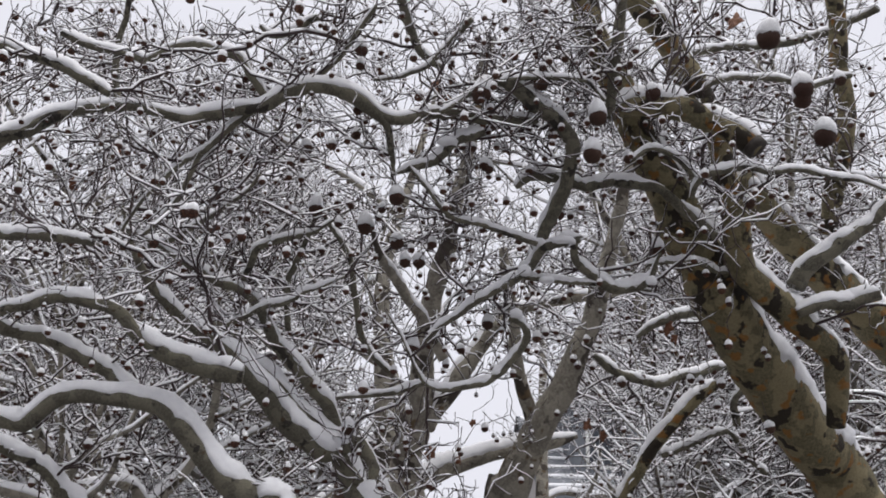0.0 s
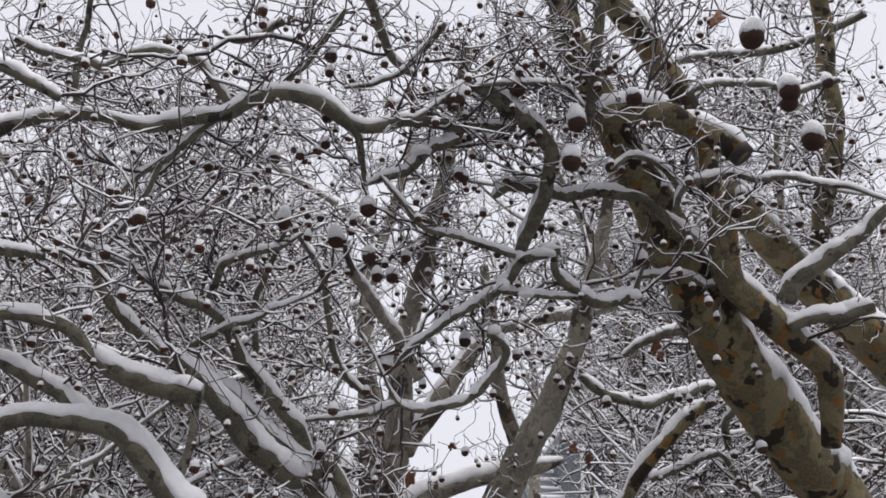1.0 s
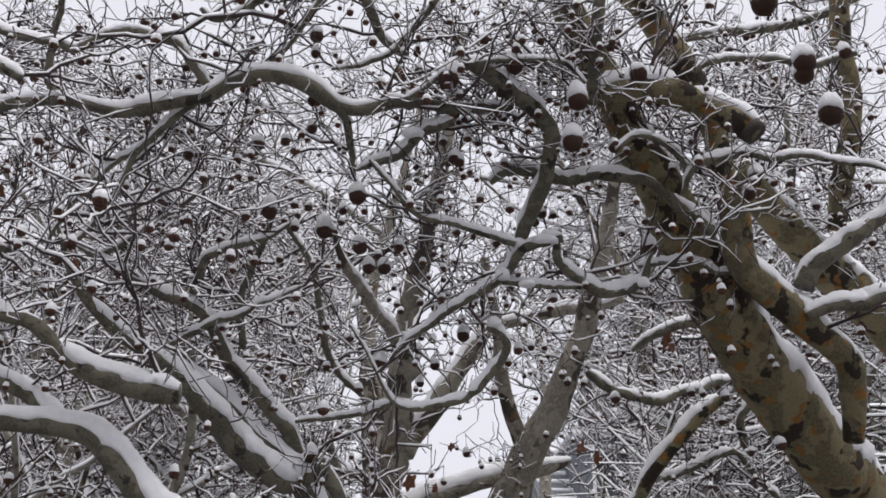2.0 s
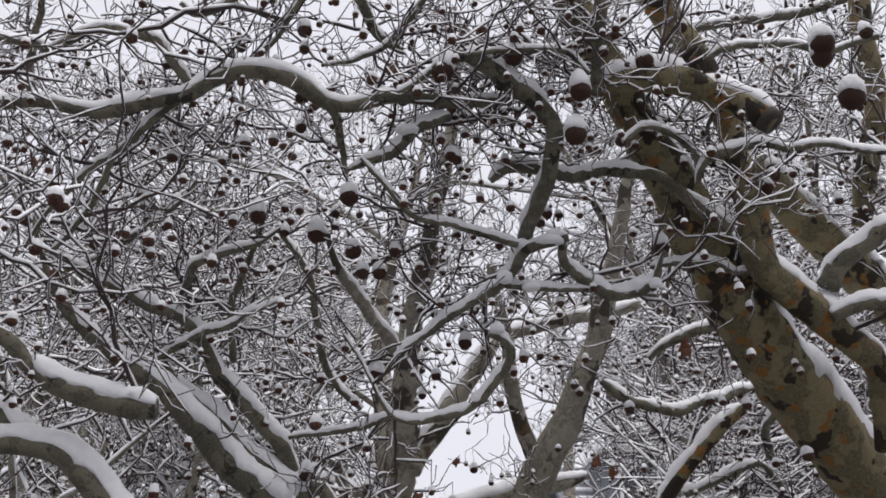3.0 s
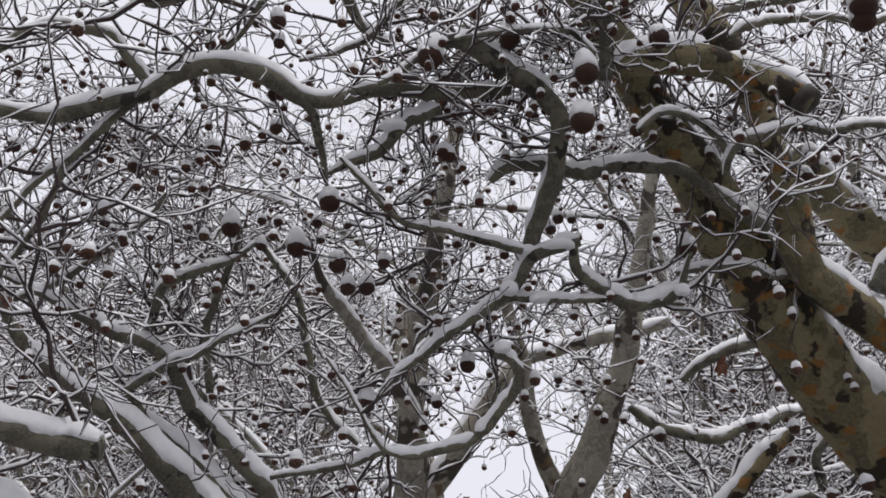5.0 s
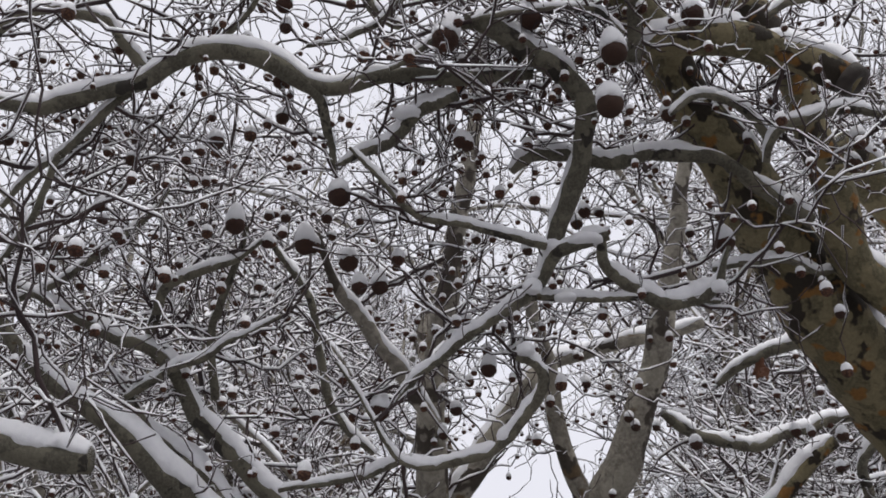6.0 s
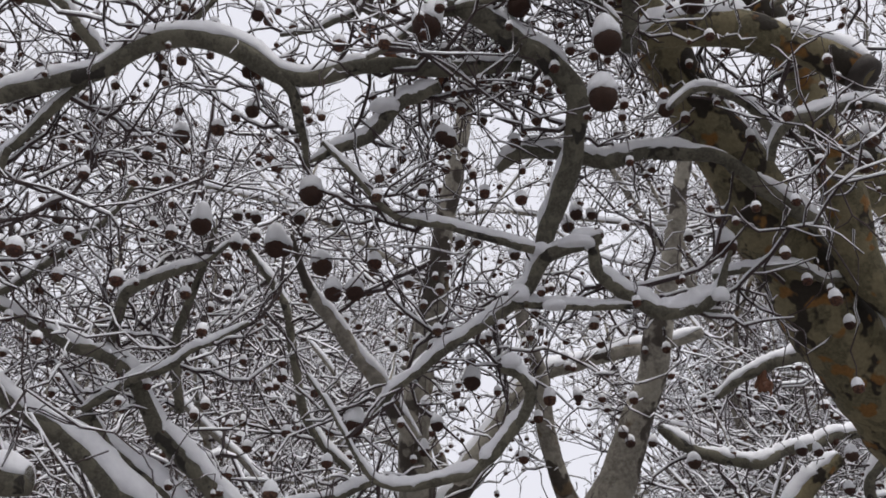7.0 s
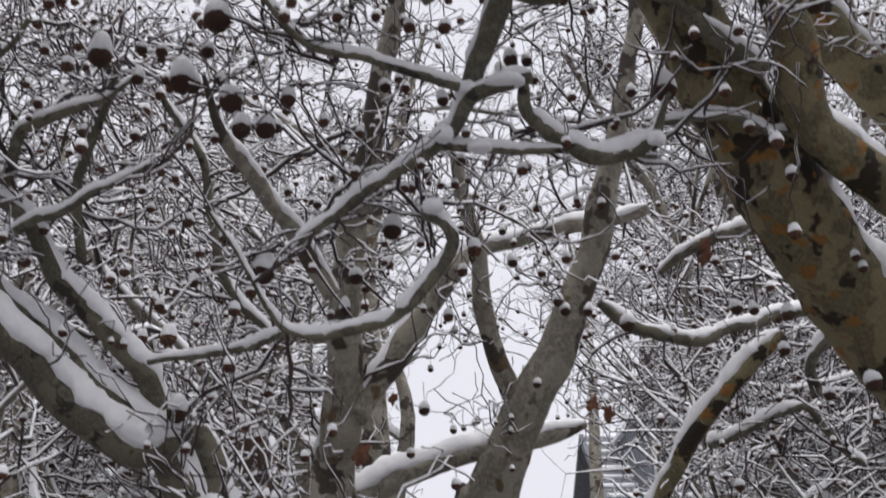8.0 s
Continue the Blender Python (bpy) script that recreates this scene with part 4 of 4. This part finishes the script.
def far_tree(x, y, height, spread, seed, limbs=9, girth=0.13, spray=1.0, label="", many=100, overhead=False):
    global rng
    rng = np.random.RandomState(seed)
    tree = plane_tree(label or "snow-covered plane tree with a dense crown of twigs behind the others")
    tree.location = (x, y, 0)
    bark, sn = Heap(), Heap()
    spots, base = [], np.array([x, y, 0.0])
    k = 9
    tp = np.stack([wave(k, 3, 0.22), wave(k, 3, 0.22), np.linspace(-0.1, height * 0.72, k)], 1) + base
    pts, rad = spline(np.concatenate([tp, np.linspace(girth, girth * 0.07, k)[:, None]], 1), 0.12)
    tube(bark, pts, rad, 14, 0.05)

    def bough(p, d, length, r, level):
        n = max(4, int(length / 0.22))
        q, e = [p], d
        for _ in range(n):
            e = unit(e + rng.normal(size=3) * 0.22 + UP * 0.05)
            q.append(q[-1] + e * length / n)
        q = np.array(q)
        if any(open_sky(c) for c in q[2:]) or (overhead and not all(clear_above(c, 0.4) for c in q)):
            return
        rr = np.linspace(r, r * 0.4, len(q))
        pp, r2 = spline(np.concatenate([q, rr[:, None]], 1), 0.08)
        tube(bark, pp, r2, 7, 0.05)
        snow_on(sn, pp, r2, 1.3, False, 0.010)
        for i in range(1, len(q)):
            if level > 0 and rng.rand() < 0.8:
                bough(q[i], unit(rng.normal(size=3) + (q[i] - q[i - 1]) / (length / n) * 0.9 + UP * 0.2), length * rng.uniform(0.35, 0.6), rr[i] * 0.6, level - 1)
            for _ in range(1 if level else 2):
                spots.append(q[i])

    for i in range(limbs):
        j = int(len(pts) * (0.25 + 0.7 * i / limbs))
        a = i * 2.4 + rng.uniform(-0.5, 0.5)
        bough(pts[j], unit(np.array([math.cos(a), math.sin(a), rng.uniform(0.15, 0.9)])), spread * rng.uniform(0.7, 1.1), rad[j] * 0.55, 1)
    # the branchlets are set where the crown shows between the nearer trees
    rng.shuffle(spots)
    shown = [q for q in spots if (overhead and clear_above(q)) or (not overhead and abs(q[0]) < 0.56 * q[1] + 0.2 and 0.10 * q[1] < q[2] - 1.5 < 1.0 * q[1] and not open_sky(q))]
    for q in shown[:many]:
        sprig(tree, FAR_SPRAYS, q, rng.uniform(0.5, 1.0) * spray)
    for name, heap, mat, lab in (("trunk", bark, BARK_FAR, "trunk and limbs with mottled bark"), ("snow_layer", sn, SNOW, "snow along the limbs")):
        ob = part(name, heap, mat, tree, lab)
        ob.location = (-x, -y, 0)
    return tree


FAR = [(-1.5, 4.6, 4.6, 1.7, 21), (-0.5, 6.2, 5.6, 2.2, 22), (-3.0, 6.6, 6.2, 2.4, 23), (1.9, 6.4, 6.0, 2.2, 24), (-1.6, 9.0, 8.0, 3.0, 25), (3.6, 8.6, 7.4, 2.8, 26), (0.9, 10.5, 9.0, 3.0, 27), (-4.6, 10.5, 9.0, 3.2, 28), (2.0, 4.9, 5.0, 1.5, 29), (1.2, 5.5, 6.6, 2.1, 31), (3.0, 5.8, 7.2, 2.4, 32), (-0.3, 4.8, 6.4, 1.8, 33), (-2.4, 13.5, 11.0, 3.6, 30), (-2.3, 5.5, 6.6, 2.3, 37)]
for x, y, height, spread, seed in FAR:
    far_tree(x, y, height, spread, seed)
for x, y, height, spread, seed in ((1.0, 4.7, 3.6, 1.5, 34), (2.3, 4.3, 4.0, 1.5, 35), (1.7, 6.6, 5.0, 2.0, 36)):
    far_tree(x, y, height, spread, seed, 11, 0.045, many=45)
# unseen crowns over and behind the camera, added to dim the skylight on the snow
for x, y, height, spread, seed in ((-2.4, -2.6, 8.0, 3.0, 41), (2.5, -2.8, 8.5, 3.0, 42), (0.2, -5.0, 9.5, 3.6, 45)):
    far_tree(x, y, height, spread, seed, 12, 0.16, 2.4, "unseen plane tree added to block skylight with its wide crown", 55, True)

# ---- ground ----
rng = np.random.RandomState(5)
n = 60
gx = np.sinh(np.linspace(-6, 6, n)) * 6
gh = Heap()
grid = np.array([[(a, b, 0.02 * math.sin(a * 0.7) * math.cos(b * 0.5) if abs(a) < 20 and abs(b) < 20 else 0.0) for a in gx] for b in gx])
gh.v.append(grid.reshape(-1, 3))
gh.n = n * n
gh.f = [np.array([[i * n + j, i * n + j + 1, (i + 1) * n + j + 1, (i + 1) * n + j] for i in range(n - 1) for j in range(n - 1)])]
tagged(new("ground", gh.mesh("ground", DIM_GROUND)), "unseen ground under the trees, toned dark to cut bounce light", "ground", kind="structure")


# ---- houses beyond the trees ----
def box(x0, y0, z0, x1, y1, z1):
    me = bmesh.new()
    bmesh.ops.create_cube(me, size=1)
    bmesh.ops.scale(me, vec=(x1 - x0, y1 - y0, z1 - z0), verts=me.verts)
    bmesh.ops.translate(me, vec=((x0 + x1) / 2, (y0 + y1) / 2, (z0 + z1) / 2), verts=me.verts)
    bmesh.ops.bevel(me, geom=me.edges[:], offset=min(0.02, (y1 - y0) * 0.1, (x1 - x0) * 0.1, (z1 - z0) * 0.1), segments=1, affect="EDGES")
    out = bpy.data.meshes.new("block")
    me.to_mesh(out)
    me.free()
    return out


def block(name, parent, mat, *b, label=""):
    me = box(*b)
    me.materials.append(mat)
    return part(name, me, mat, parent, label)


def roof_mesh(w, d, eave, ridge, over, thick, mat):
    """Two slopes over a house of width w (along x) and depth d, with the ridge along x."""
    h = Heap()
    a, b = w / 2 + over, d / 2 + over
    lo = eave - (ridge - eave) * over / (d / 2)
    prof = [(-b, lo), (0, ridge), (b, lo), (b, lo - thick), (0, ridge - thick), (-b, lo - thick)]
    h.rings(np.array([[(x, y, z) for y, z in prof] for x in (-a, a)]), True, True)
    return h.mesh("roof", mat, False)


def house(x, y, turn, w, d, eave, ridge, roof_mat, label, storeys=3, dormers=(), snow_rows=0):
    ob = tagged(new("house"), label, "house")
    ob.matrix_world = pose(x, y, 0, 0, 0, turn)
    block("wall", ob, RENDER_WALL, -w / 2, -d / 2, -0.2, w / 2, d / 2, eave)
    for s in (-1, 1):
        g = Heap()
        tri = [(-d / 2, eave), (d / 2, eave), (0, ridge - 0.25)]
        g.rings(np.array([[(s * (w / 2 - 0.002), b, c) for b, c in tri], [(s * (w / 2 - 0.4), b, c) for b, c in tri]]), True, True)
        part("gable", g, RENDER_WALL, ob, smooth=False)
    part("roof", roof_mesh(w, d, eave, ridge, 0.5, 0.25, roof_mat), roof_mat, ob)
    per = eave / storeys
    for i in range(storeys):
        for j in range(int(w / 2.6)):
            wx, wz = -w / 2 + 1.5 + j * 2.6, per * i + per * 0.32
            win = block("window", ob, PAINT, wx - 0.55, -d / 2 - 0.05, wz, wx + 0.55, -d / 2 + 0.1, wz + 1.5)
            for s in (-1, 1):
                block("pane", win, GLASS, wx + s * 0.26 - 0.2, -d / 2 - 0.07, wz + 0.1, wx + s * 0.26 + 0.2, -d / 2, wz + 1.4)
            block("sill", win, PAINT, wx - 0.65, -d / 2 - 0.14, wz - 0.1, wx + 0.65, -d / 2 - 0.02, wz - 0.02)
    slope = (ridge - eave) / (d / 2)
    run = math.hypot(d / 2 + 0.5, slope * (d / 2 + 0.5))
    for i in range(snow_rows):
        f = (i + 0.5) / snow_rows
        yy = -(d / 2 + 0.5) * (1 - f)
        zz = ridge + slope * yy + 0.03
        h = Heap()
        k = 24
        px = np.linspace(-w / 2 - 0.4, w / 2 + 0.4, k)
        line = np.stack([px, np.full(k, yy), np.full(k, zz)], 1)
        tube(h, line, np.full(k, run / snow_rows * 0.11) * (1 + wave(k, 3, 0.25)), 6)
        part("roof_snow", h, SNOW, ob, "strip of snow on the roof tiles")
    for dx, dw, dh in dormers:
        zb = eave + slope * 0.5
        dm = block("dormer", ob, SLATE, dx - dw / 2, -d / 2 + 0.3, zb - 0.4, dx + dw / 2, 0, zb + dh, label="dark slate-clad dormer")
        block("dormer_snow", dm, SNOW, dx - dw / 2 - 0.15, -d / 2 + 0.1, zb + dh, dx + dw / 2 + 0.15, 0.1, zb + dh + 0.14, label="snow on the dormer roof")
        block("window", dm, PAINT, dx - dw * 0.3, -d / 2 + 0.25, zb + 0.1, dx + dw * 0.3, -d / 2 + 0.35, zb + dh - 0.25)
        block("pane", dm, GLASS, dx - dw * 0.25, -d / 2 + 0.23, zb + 0.2, dx + dw * 0.25, -d / 2 + 0.3, zb + dh - 0.35)
    return ob


house(14.0, 38.0, 0, 16.0, 11.0, 9.0, 14.5, TILE, "tall grey rendered house with snow in strips on its tiled roof", 3, (), 22)
house(6.3, 31.0, 4, 7.0, 8.0, 5.9, 8.6, SLATE, "low grey annex with a slate dormer and snow on its roof", 2, ((-2.0, 1.9, 1.9),), 9)
house(-0.5, 70.0, -4, 15.0, 9.0, 4.8, 7.6, RED_TILE, "low house with a red tiled roof under snow", 2)
